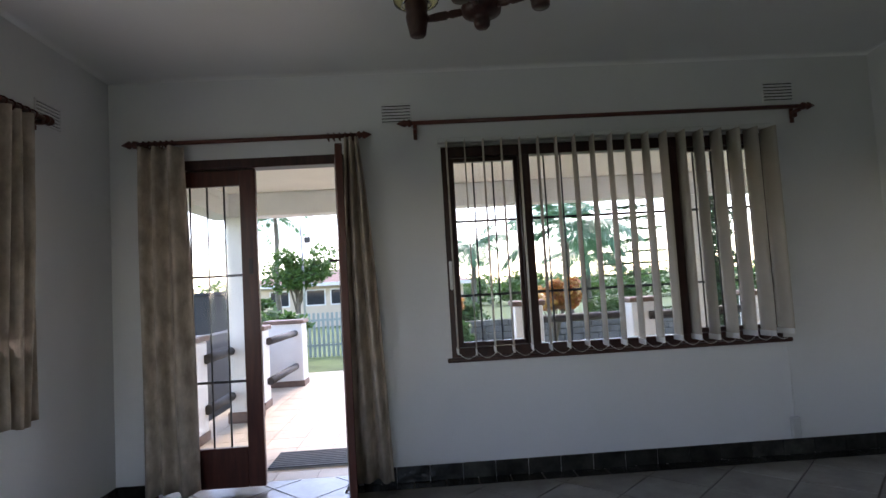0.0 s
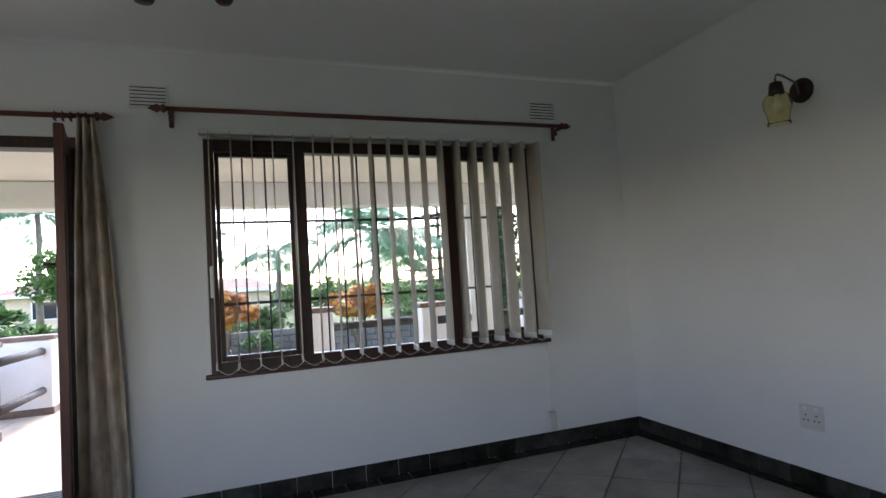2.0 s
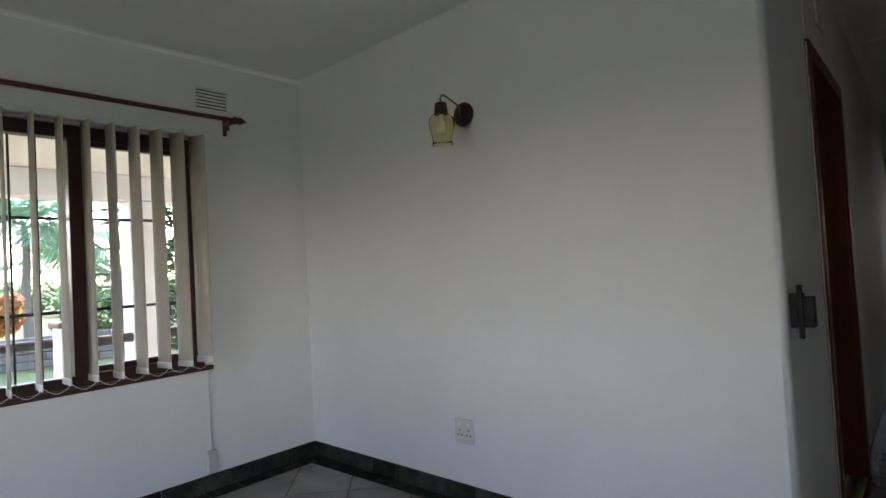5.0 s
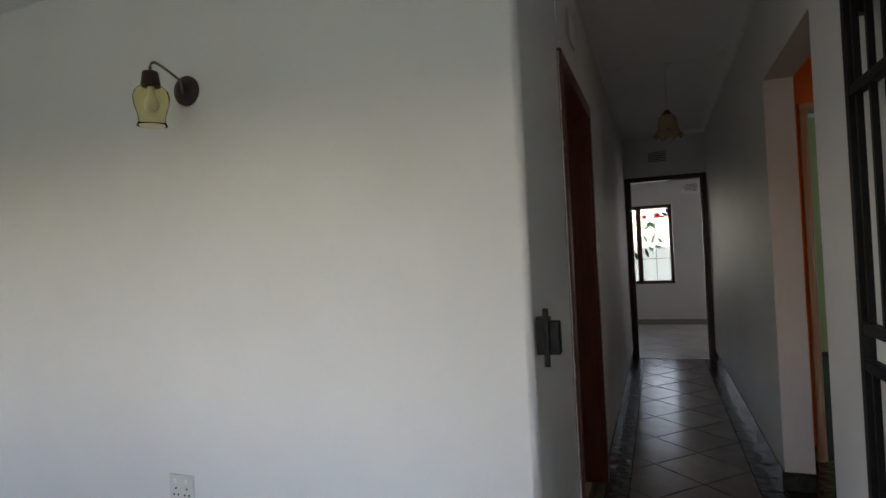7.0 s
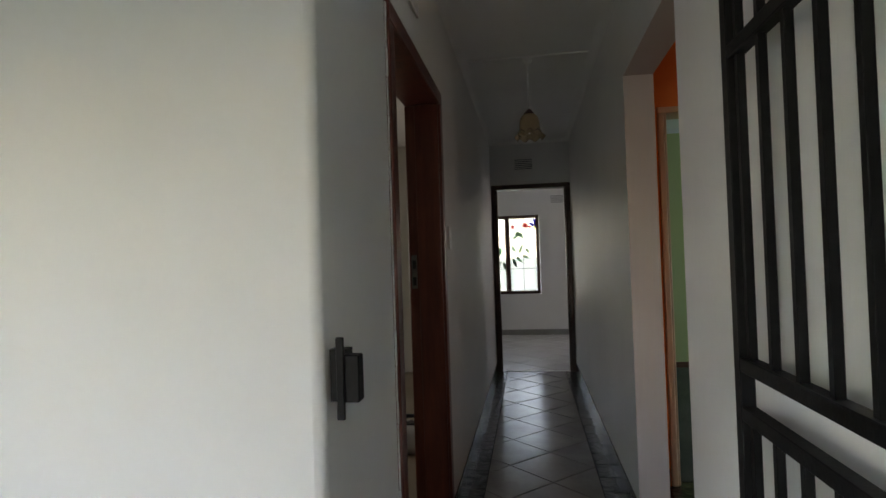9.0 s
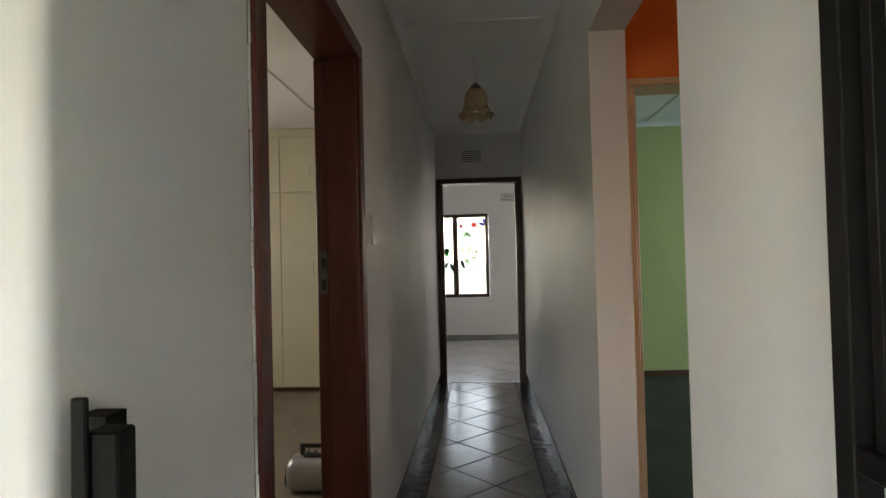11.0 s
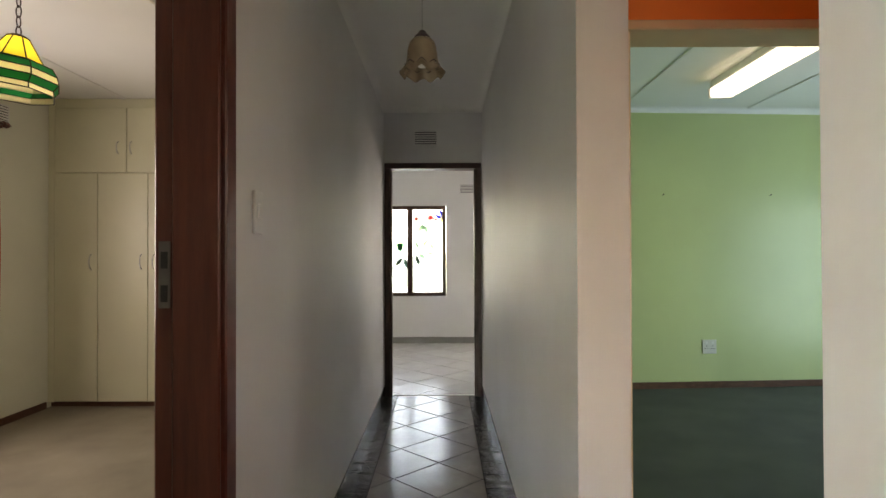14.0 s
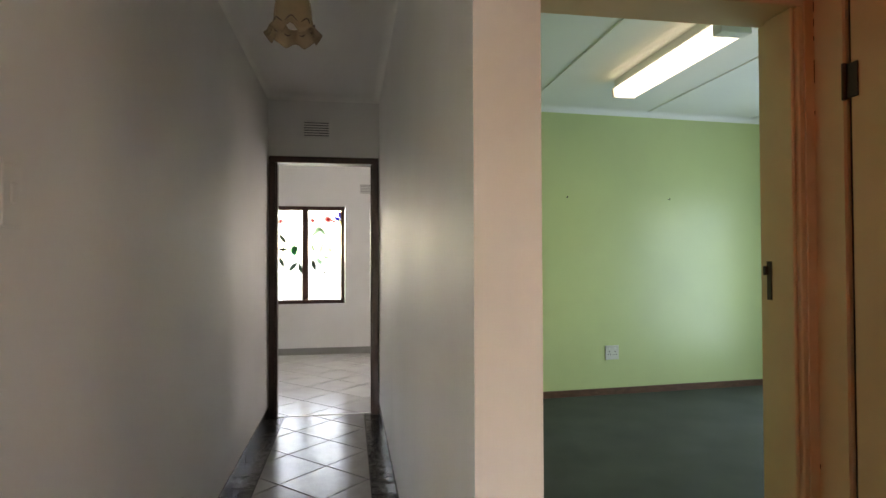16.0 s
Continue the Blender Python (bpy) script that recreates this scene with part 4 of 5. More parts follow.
def wall_light(x, y, z):
    """A bracket lamp on the east wall: rose, curved brass arm, cap and bell-shaped glass."""
    root = thing("wall_light", (x, y, z), "brass bracket wall light with an amber bell glass shade", "wall lamp")
    b = bmesh.new()
    lathe(b, [(0.062, -0.001), (0.062, -0.012), (0.056, -0.02), (0.03, -0.024), (0.0005, -0.025)], 24, (x, y, z), "x")
    part("rose", b, BROWNP, root, "dark brown round wall plate")
    sx, sy = x - 0.185, y + 0.0
    pts = [(x - 0.024, y, z - 0.02), (x - 0.032, y, z + 0.0), (x - 0.04, y, z + 0.035), (x - 0.10, y, z + 0.056), (x - 0.14, y, z + 0.068), (x - 0.165, y, z + 0.071), (sx + 0.006, y, z + 0.063), (sx, y, z + 0.05), (sx, y, z + 0.035)]
    b = bmesh.new()
    tube(b, pts, 0.0055, 8)
    part("arm", b, OLDST, root)
    b = bmesh.new()
    z -= 0.022
    lathe(b, [(0.0005, 0.052), (0.026, 0.05), (0.029, 0.045), (0.036, -0.005), (0.034, -0.008), (0.0005, -0.009)], 20, (sx, sy, z), close=False)
    cap = part("lamp_cap", b, BROWNP, root, "dark brown lamp cap")
    b = bmesh.new()
    outer = [(0.026, -0.004), (0.045, -0.01), (0.06, -0.028), (0.065, -0.05), (0.062, -0.078), (0.053, -0.105), (0.048, -0.13), (0.049, -0.146), (0.054, -0.158)]
    inner = [(r - 0.003, h) for r, h in outer[::-1]]
    lathe(b, outer + inner, 28, (sx, sy, z), close=False)
    part("shade", b, AMBER, root, "amber bell-shaped glass shade")
    b = bmesh.new()
    lathe(b, [(0.013, -0.01), (0.013, -0.035), (0.024, -0.06), (0.028, -0.078), (0.022, -0.098), (0.0005, -0.106)], 16, (sx, sy, z), close=False)
    part("bulb", b, BULB, root)
    return root


wall_light(EX - 0.046, 2.25, 2.018)


def socket(axis, wall_at, side, u0, u1, z0, z1, label):
    """A switched wall socket: plate, pin holes and rockers."""
    def B(b, ua, ub, d0, d1, za, zb, bev=0.0):
        a, c = sorted((wall_at + side * d0, wall_at + side * d1))
        if axis == "y":
            bx(b, ua, ub, a, c, za, zb, bev)
        else:
            bx(b, a, c, ua, ub, za, zb, bev)

    mid = ((u0 + u1) / 2, wall_at, z0) if axis == "y" else (wall_at, (u0 + u1) / 2, z0)
    root = thing("wall_socket", mid, label, "socket", "wall sockets")
    b = bmesh.new()
    B(b, u0, u1, 0.0, 0.010, z0, z1, 0.003)
    part("plate", b, SOCKETP, root)
    w, h = u1 - u0, z1 - z0
    for c in (0.28, 0.72):
        for du, dz in ((0, 0.14), (-0.09, -0.06), (0.09, -0.06)):
            b = bmesh.new()
            u, z = u0 + w * (c + du), z0 + h * (0.42 + dz)
            B(b, u - 0.004, u + 0.004, 0.0102, 0.0112, z - 0.004, z + 0.004)
            part("pin_hole", b, DARKHOLE, root)
        b = bmesh.new()
        B(b, u0 + w * (c - 0.07), u0 + w * (c + 0.07), 0.0095, 0.014, z0 + h * 0.72, z0 + h * 0.88, 0.002)
        part("rocker", b, WPLAST, root)
    return root


socket("x", EX - 0.041, -1, 2.305, 2.435, 0.305, 0.435, "white double wall socket above the black tile skirting")
green_socket = socket("x", XS, -1, -2.31, -2.175, 0.325, 0.455, "white double wall socket on the green wall")
green_socket.matrix_basis = SKEW @ green_socket.matrix_basis

# cable and junction box under the window
jb = thing("junction_box", (2.23, NY, 0.1), "white plastic cable box with a cable run on the wall", "junction box")
b = bmesh.new()
bx(b, 2.205, 2.262, NY - 0.032, NY, 0.105, 0.235, 0.005)
part("box", b, VENT, jb)
b = bmesh.new()
tube(b, [(2.24, NY - 0.004, 0.23), (2.243, NY - 0.004, 0.5), (2.238, NY - 0.004, 0.71)], 0.004, 6)
part("cable", b, WPLAST, jb)


def chandelier(x, y):
    """Turned wooden arms on a hub, each with a cup and an upright glass bell."""
    root = thing("chandelier", (x, y, H), "dark turned-wood chandelier with gold-flecked glass shades", "chandelier")
    b = bmesh.new()
    lathe(b, [(0.0005, 2.220), (0.022, 2.223), (0.031, 2.233), (0.034, 2.250), (0.03, 2.265), (0.05, 2.270), (0.078, 2.285), (0.084, 2.310), (0.07, 2.335), (0.03, 2.355), (0.02, 2.375), (0.018, 2.425), (0.026, 2.435), (0.016, 2.445), (0.014, H - 0.03)], 24, (x, y, 0))
    part("hub", b, DARKWOOD, root)
    b = bmesh.new()
    lathe(b, [(0.014, H - 0.035), (0.055, H - 0.025), (0.06, H - 0.001)], 20, (x, y, 0))
    part("ceiling_rose", b, DARKWOOD, root)
    for turn in (172, -40, -114):
        a = radians(turn)
        c, s = math.cos(a), math.sin(a)
        q = (x + 0.265 * c, y + 0.265 * s, 0)
        b = bmesh.new()
        turned(b, [((x + r * c, y + r * s, 2.30 - 0.1 * (r - 0.07)), w) for r, w in ((0.07, 0.014), (0.12, 0.017), (0.135, 0.012), (0.145, 0.018), (0.19, 0.017), (0.225, 0.013))])
        part("arm", b, DARKWOOD, root)
        b = bmesh.new()
        lathe(b, [(0.0005, 2.216), (0.030, 2.217), (0.034, 2.223), (0.038, 2.250), (0.045, 2.280), (0.047, 2.300), (0.043, 2.310), (0.045, 2.325), (0.048, 2.360), (0.04, 2.367), (0.0005, 2.368)], 20, q, close=False)
        part("cup", b, DARKWOOD, root)
        b = bmesh.new()
        outer = [(0.03, 2.363), (0.066, 2.350), (0.092, 2.360), (0.10, 2.395), (0.092, 2.440), (0.10, 2.475)]
        lathe(b, outer + [(r - 0.003, h) for r, h in outer[::-1]], 28, q, close=False)
        part("shade", b, AMBER, root, "gold-flecked glass bell shade")
        b = bmesh.new()
        lathe(b, [(0.012, 2.365), (0.024, 2.395), (0.028, 2.420), (0.018, 2.445), (0.0005, 2.451)], 14, q, close=False)
        part("bulb", b, BULB, root)
    return root


chandelier(0.215, 2.41)

# ---- corridor things ----
keeper = thing("gate_lock_keep", (2.9, CN, 0.9), "black steel lock keep of the security gate on the wall", "lock")
b = bmesh.new()
bx(b, 2.880, 2.889, CN + 0.004, CN + 0.022, 0.925, 1.108, 0.002)
bx(b, 2.925, 2.965, CN + 0.010, CN + 0.052, 0.955, 1.075)
part("keep_plate", b, BLACKM, keeper)
b = bmesh.new()
bx(b, 2.8895, 2.926, CN - 0.028, CN + 0.012, 0.962, 1.067, 0.003)
part("lock_box", b, BLACKM, keeper)


def security_gate(x1, x0, y):
    """A barred steel gate folded open along the wall."""
    root = thing("security_gate", (x1, y, 0), "black painted steel security gate standing open along the wall", "gate")
    t = 0.014
    for x in (x1, x0):
        b = bmesh.new()
        bx(b, x - 0.016, x + 0.016, y - t, y + t, 0.03, 2.06, 0.002)
        part("stile", b, BLACKM, root)
    for z in (0.05, 0.955, 1.05, 1.66, 2.04):
        b = bmesh.new()
        bx(b, x0 + 0.016, x1 - 0.016, y - t, y + t, z - 0.014, z + 0.014, 0.002)
        part("rail", b, BLACKM, root)
    x = x1 - 0.045
    k = 0
    while x > x0 + 0.03:
        for za, zb in ((0.064, 0.941), (1.064, 1.646), (1.674, 2.026)):
            b = bmesh.new()
            bx(b, x - 0.0075, x + 0.0075, y - 0.0075, y + 0.0075, za, zb, 0.001)
            part("bar", b, BLACKM, root)
        x -= 0.1
        k += 1
    for z in (0.25, 1.85):
        b = bmesh.new()
        tube(b, [(x1 + 0.024, y - 0.01, z), (x1 + 0.024, y - 0.01, z + 0.1)], 0.011, 8)
        bx(b, x1 + 0.016, x1 + 0.05, CS, y - 0.012, z + 0.02, z + 0.08, 0.001)
        part("hinge", b, BLACKM, root)
    return root


security_gate(2.868, 2.02, CS + 0.06)

sw = thing("light_switch", (4.58, CN, 1.33), "white plastic light switch on the corridor wall", "switch")
b = bmesh.new()
bx(b, 4.545, 4.612, CN - 0.011, CN, 1.325, 1.447, 0.003)
part("plate", b, WPLAST, sw)
b = bmesh.new()
bx(b, 4.568, 4.590, CN - 0.015, CN - 0.010, 1.37, 1.41, 0.002)
part("rocker", b, WPLAST, sw)


def pendant(x, y):
    root = thing("pendant_lamp", (x, y, H), "peach glass pendant lamp with a frilled rim on a thin flex", "pendant lamp")
    b = bmesh.new()
    lathe(b, [(0.03, H - 0.0005), (0.03, H - 0.012), (0.012, H - 0.03), (0.004, H - 0.034)], 16, (x, y, 0))
    part("ceiling_rose", b, WPLAST, root)
    b = bmesh.new()
    tube(b, [(x, y, H - 0.03), (x + 0.002, y, 2.4), (x, y, 2.25)], 0.0025, 6)
    part("flex", b, CORD, root)
    b = bmesh.new()
    lathe(b, [(0.006, 2.262), (0.016, 2.256), (0.022, 2.244), (0.034, 2.234), (0.036, 2.226), (0.004, 2.22)], 16, (x, y, 0))
    part("gallery", b, BROWNP, root, "dark brown shade cap")

    def frill(i, a, r, h):
        k = max(0.0, (2.13 - h) / 0.07)
        return r * (1 + 0.10 * k * math.cos(8 * a)), h + 0.014 * k * math.cos(8 * a)

    outer = [(0.028, 2.226), (0.044, 2.220), (0.056, 2.206), (0.063, 2.186), (0.067, 2.16), (0.069, 2.13), (0.072, 2.105), (0.083, 2.085), (0.096, 2.065)]
    b = bmesh.new()
    lathe(b, outer + [(r - 0.003, h) for r, h in outer[::-1]], 48, (x, y, 0), close=False, wave=frill)
    sh = part("shade", b, PEACH, root, "peach tinted frilled glass shade")
    b = bmesh.new()
    tube(b, [(x + (0.073 + 0.004 * math.cos(8 * a)) * math.cos(a), y + (0.073 + 0.004 * math.cos(8 * a)) * math.sin(a), 2.104 + 0.01 * math.cos(8 * a)) for a in [2 * math.pi * k / 64 for k in range(65)]], 0.0022, 5)
    part("rim_line", b, BROWNP, sh, "dark wavy line round the shade")
    b = bmesh.new()
    lathe(b, [(0.012, 2.215), (0.014, 2.18), (0.028, 2.145), (0.03, 2.12), (0.018, 2.098), (0.0005, 2.094)], 16, (x, y, 0), close=False)
    part("bulb", b, BULB, root)
    return root


pendant(5.48, 0.36)

# ---- study things ----
fl = thing("fluorescent_light", (6.86, -1.955, HS), "lit fluorescent batten light with a wrap-round diffuser", "ceiling light")
b = bmesh.new()
bx(b, 6.20, 7.50, -2.035, -1.875, HS - 0.06, HS - 0.001, 0.004)
part("body", b, WPLAST, fl)
b = bmesh.new()
bx(b, 6.27, 7.49, -2.045, -1.865, HS - 0.135, HS - 0.061, 0.012)
part("diffuser", b, TUBEL, fl, "glowing white diffuser")
for xa, xb in ((6.19, 6.269), (7.491, 7.515)):
    b = bmesh.new()
    bx(b, xa, xb, -2.05, -1.86, HS - 0.14, HS - 0.0605, 0.004)
    part("end_cap", b, WPLAST, fl)
for y, z in ((-1.80, 1.82), (-2.85, 1.82)):
    nl = thing("nail", (XS, y, z), "small dark nail stuck in the green wall", "nail", "nails")
    b = bmesh.new()
    tube(b, [(XS, y, z), (XS - 0.026, y, z + 0.006)], 0.003, 6)
    tube(b, [(XS - 0.024, y, z + 0.006), (XS - 0.027, y, z + 0.006)], 0.007, 8)
    part("shank", b, BROWNP, nl)
    nl.matrix_basis = SKEW @ nl.matrix_basis

# ---- bedroom things ----
WX = 7.7
ward = thing("built_in_wardrobe", (8.0, 3.0, 0), "cream painted built-in wardrobe with top cupboards and wire handles", "wardrobe")
b = bmesh.new()
bx(b, WX + 0.02, BX - 0.002, 1.92, BNY - 0.002, 0.05, H - 0.003)
part("body", b, CUPB, ward)
b = bmesh.new()
bx(b, WX + 0.05, BX - 0.002, 1.92, BNY - 0.002, 0.004, 0.05)
part("plinth", b, SK, ward)
for y0, y1 in ((3.515, BNY - 0.002),):
    b = bmesh.new()
    bx(b, WX + 0.004, WX + 0.02, y0, y1, 0.05, H - 0.003, 0.002)
    part("filler_panel", b, CUPB, ward)
DOORS = ((3.155, 3.51, "l"), (2.735, 3.15, "l"), (2.31, 2.73, "r"), (1.93, 2.305, "l"))
for y0, y1, hd in DOORS:
    b = bmesh.new()
    bx(b, WX, WX + 0.02, y0, y1, 0.055, 1.955, 0.003)
    d = part("door", b, CUPB, ward)
    y = y0 + 0.05 if hd == "l" else y1 - 0.05
    b = bmesh.new()
    tube(b, [(WX, y, 1.155), (WX - 0.02, y, 1.168), (WX - 0.03, y, 1.2), (WX - 0.03, y, 1.235), (WX - 0.02, y, 1.265), (WX, y, 1.278)], 0.0045, 6)
    part("handle", b, STEEL, d, "thin bowed wire handle")
for y0, y1, hd in ((2.915, 3.51, "l"), (2.31, 2.91, "r"), (1.93, 2.305, "l")):
    b = bmesh.new()
    bx(b, WX, WX + 0.02, y0, y1, 1.965, 2.505, 0.003)
    d = part("top_door", b, CUPB, ward)
    y = y0 + 0.065 if hd == "l" else y1 - 0.04
    b = bmesh.new()
    tube(b, [(WX, y, 2.12), (WX - 0.02, y, 2.13), (WX - 0.03, y, 2.155), (WX - 0.03, y, 2.185), (WX - 0.02, y, 2.21), (WX, y, 2.22)], 0.0045, 6)
    part("handle", b, STEEL, d, "thin bowed wire handle")


def art_lamp(x, y):
    """An eight-sided leaded glass lamp on a chain, tilted a little."""
    root = thing("leaded_glass_lamp", (x, y, H), "lit yellow and green leaded glass lamp hanging on a chain", "pendant lamp")
    b = bmesh.new()
    lathe(b, [(0.07, H - 0.001), (0.07, H - 0.018), (0.02, H - 0.035), (0.005, H - 0.037)], 20, (x, y, 0))
    part("ceiling_plate", b, STEEL, root)
    z = H - 0.035
    k = 0
    while z > 2.27:
        b = bmesh.new()
        c = [(0.012 * math.cos(a), 0.026 * math.sin(a)) for a in [2 * math.pi * i / 12 for i in range(13)]]
        tube(b, [((x + u, y, z - 0.024 + v) if k % 2 else (x, y + u, z - 0.024 + v)) for u, v in c], 0.003, 5)
        part("chain_link", b, BROWNP, root)
        z -= 0.045
        k += 1
    tilt = pose(x, y, 2.245, 4, 3, 12)
    tiers = (("top_glass", (0.04, -0.01), (0.112, -0.125), SHADEY), ("band_glass", (0.112, -0.125), (0.148, -0.138), SHADEG), ("band_glass", (0.148, -0.138), (0.170, -0.172), SHADEG),
             ("skirt_glass", (0.170, -0.172), (0.180, -0.206), SHADEC), ("skirt_glass", (0.180, -0.206), (0.160, -0.236), SHADEG), ("hem_glass", (0.160, -0.236), (0.166, -0.262), SHADEC))
    for name, (r0, h0), (r1, h1), mt in tiers:
        for k in range(8):
            a0, a1 = 2 * math.pi * k / 8, 2 * math.pi * (k + 1) / 8
            b = bmesh.new()
            quad = [(r0, a0, h0), (r0, a1, h0), (r1, a1, h1), (r1, a0, h1)]
            o = [b.verts.new(tilt @ Vector((r * math.cos(a), r * math.sin(a), h))) for r, a, h in quad]
            i = [b.verts.new(tilt @ Vector(((r - 0.003) * math.cos(a), (r - 0.003) * math.sin(a), h - 0.001))) for r, a, h in quad]
            b.faces.new(o)
            b.faces.new(i[::-1])
            for q in range(4):
                b.faces.new((o[q], i[q], i[(q + 1) % 4], o[(q + 1) % 4]))
            part(name, b, mt, root)
    b = bmesh.new()
    for _, (r0, h0), (r1, h1), _ in tiers:
        for k in range(8):
            a = 2 * math.pi * k / 8
            a1 = 2 * math.pi * (k + 1) / 8
            tube(b, [tilt @ Vector((r0 * math.cos(a), r0 * math.sin(a), h0)), tilt @ Vector((r1 * math.cos(a), r1 * math.sin(a), h1))], 0.003, 5)
            tube(b, [tilt @ Vector((r1 * math.cos(a), r1 * math.sin(a), h1)), tilt @ Vector((r1 * math.cos(a1), r1 * math.sin(a1), h1))], 0.003, 5)
    part("leading", b, LEAD, root)
    b = bmesh.new()
    lathe(b, [(0.0005, 0.0), (0.03, -0.002), (0.046, -0.012), (0.046, -0.016), (0.0005, -0.017)], 16, close=False)
    for v in b.verts:
        v.co = tilt @ v.co
    part("cap", b, BROWNP, root)
    b = bmesh.new()
    lathe(b, [(0.012, -0.02), (0.014, -0.06), (0.028, -0.1), (0.03, -0.125), (0.018, -0.15), (0.0005, -0.155)], 14, close=False)
    for v in b.verts:
        v.co = tilt @ v.co
    part("bulb", b, mat("lit_lamp_bulb", (1.0, 0.9, 0.62), 0.3, var=0.0, emit=BULB_EMIT), root)
    return root


art_lamp(5.48, 2.15)



def portable_radio(x, y0, y1):
    """A rounded portable radio lying along y on the carpet, with a carrying handle and a raised aerial."""
    root = thing("portable_radio", (x, (y0 + y1) / 2, 0.004), "silver portable radio with a raised aerial on the beige carpet", "radio")

    b = bmesh.new()
    yc, half = (y0 + y1) / 2, (y1 - y0) / 2
    rings = []
    for u, k in ((-1.0, 0.62), (-0.97, 0.80), (-0.90, 0.93), (-0.78, 1.0), (-0.3, 1.0), (0.3, 1.0), (0.78, 1.0), (0.90, 0.93), (0.97, 0.80), (1.0, 0.62)):
        ring = []
        for j in range(28):
            t = 2 * math.pi * j / 28
            c, e = math.cos(t), math.sin(t)
            ring.append(b.verts.new((x + 0.095 * k * math.copysign(abs(c) ** 0.75, c), yc + half * u, 0.104 + 0.098 * k * math.copysign(abs(e) ** 0.8, e) - 0.098 * (1 - k) * 0.4)))
        rings.append(ring)
    for p, q in zip(rings, rings[1:]):
        for j in range(28):
            b.faces.new((p[j], p[(j + 1) % 28], q[(j + 1) % 28], q[j])).smooth = True
    b.faces.new(rings[0])
    b.faces.new(rings[-1][::-1])
    part("body", b, SILVER, root)
    for yy, sg in ((y0, -1), (y1, 1)):
        b = bmesh.new()
        tube(b, [(x + 0.066 * math.cos(t), yy + sg * 0.001, 0.085 + 0.062 * math.sin(t)) for t in [2 * math.pi * j / 24 for j in range(25)]], 0.005, 6)
        part("end_ring", b, BLACKM, root, "black ring round the end")
    b = bmesh.new()
    bx(b, x - 0.04, x + 0.045, yc - 0.11, yc + 0.10, 0.197, 0.212, 0.005)
    part("control_panel", b, LOCKG, root, "dark grey control panel")
    for k in range(4):
        b = bmesh.new()
        lathe(b, [(0.012, 0.211), (0.012, 0.218), (0.009, 0.221), (0.0005, 0.221)], 14, (x, yc - 0.07 + 0.045 * k, 0))
        part("knob", b, CHROME, root)
    b = bmesh.new()
    for yy in (y0 + 0.075, y1 - 0.075):
        bx(b, x - 0.012, x + 0.012, yy - 0.011, yy + 0.011, 0.19, 0.262, 0.004)
    bx(b, x - 0.011, x + 0.011, y0 + 0.086, y1 - 0.086, 0.240, 0.262, 0.004)
    part("handle", b, LOCKG, root, "dark grey carrying handle")
    b = bmesh.new()
    tube(b, [(x + 0.03, y1 - 0.10, 0.205), (x + 0.0, y1 - 0.055, 0.29), (x - 0.03, y1, 0.405)], 0.0028, 6, 0.0016)
    tube(b, [(x - 0.03, y1, 0.402), (x - 0.0315, y1 + 0.002, 0.410)], 0.004, 6)
    part("aerial", b, STEEL, root)
    return root


SILVER = mat("silver_plastic", (0.42, 0.43, 0.44), 0.28, metal=0.55, var=0.06, scale=12)
portable_radio(5.36, 1.06, 1.44)

# ---- verandah and garden ----
GZ = -0.35
bm = bmesh.new()
for sx0, sx1, sy0, sy1 in ((-4000, 4000, -4000, 4500),):
    v = [bm.verts.new(c) for c in ((sx0, sy0, GZ), (sx1, sy0, GZ), (sx1, sy1, GZ), (sx0, sy1, GZ))]
    bm.faces.new(v)
setting("ground", bm, GRASS, "green lawn reaching to the horizon")
bm = bmesh.new()
bx(bm, -2.3, 6.2, NY + 0.231, 6.25, GZ - 0.1, -0.052)
bx(bm, -2.3, 0.3, 6.25, 9.2, GZ - 0.1, -0.052)
pavement = setting("pavement", bm, VGROUT, "buff tiled verandah floor")
# past x = 6.2 it is added, unseen, to keep sky off the bedroom window
bm = bmesh.new()
bx(bm, -2.4, 9.0, NY + 0.231, 6.35, 2.24, 2.36)
setting("ceiling_verandah", bm, VCEIL, "cream painted verandah ceiling, extended unseen to shade the bedroom window")
for nm, c in (("beam_1", (-2.2, 6.2, 5.98, 6.2, 2.0, 2.239)), ("beam_2", (-2.2, -1.98, NY + 0.232, 5.979, 2.0, 2.239))):
    bm = bmesh.new()
    bx(bm, *c, 0.008)
    setting(nm, bm, PLASTER, "white plastered verandah beam")
for x0, x1, y0, y1 in ((-2.03, -1.76, 5.95, 6.20), (2.645, 2.915, 5.95, 6.20), (5.6, 5.9, 5.95, 6.20)):
    bm = bmesh.new()
    bx(bm, x0, x1, y0, y1, -0.05, 1.999, 0.012)
    bx(bm, x0 - 0.012, x1 + 0.012, y0 - 0.012, y1 + 0.012, -0.05, 0.06, 0.004, None, 1)
    tagged(setting("column", bm, [PLASTER, CAPBR], "white plastered verandah column"), category="column", group="verandah columns")


def pier(x0, x1, y0, y1, top):
    root = thing("balustrade_pier", ((x0 + x1) / 2, (y0 + y1) / 2, -0.052), "white plastered low pier with a brown cap", "pier", "balustrade piers")
    b = bmesh.new()
    bx(b, x0, x1, y0, y1, -0.052, top - 0.05, 0.01)
    part("shaft", b, PLASTER, root)
    b = bmesh.new()
    bx(b, x0 - 0.025, x1 + 0.025, y0 - 0.025, y1 + 0.025, top - 0.05, top, 0.008)
    part("cap", b, CAPBR, root, "brown tiled cap")
    b = bmesh.new()
    bx(b, x0 - 0.01, x1 + 0.01, y0 - 0.01, y1 + 0.01, -0.050, 0.03, 0.003)
    part("plinth", b, CAPBR, root, "brown tile plinth")


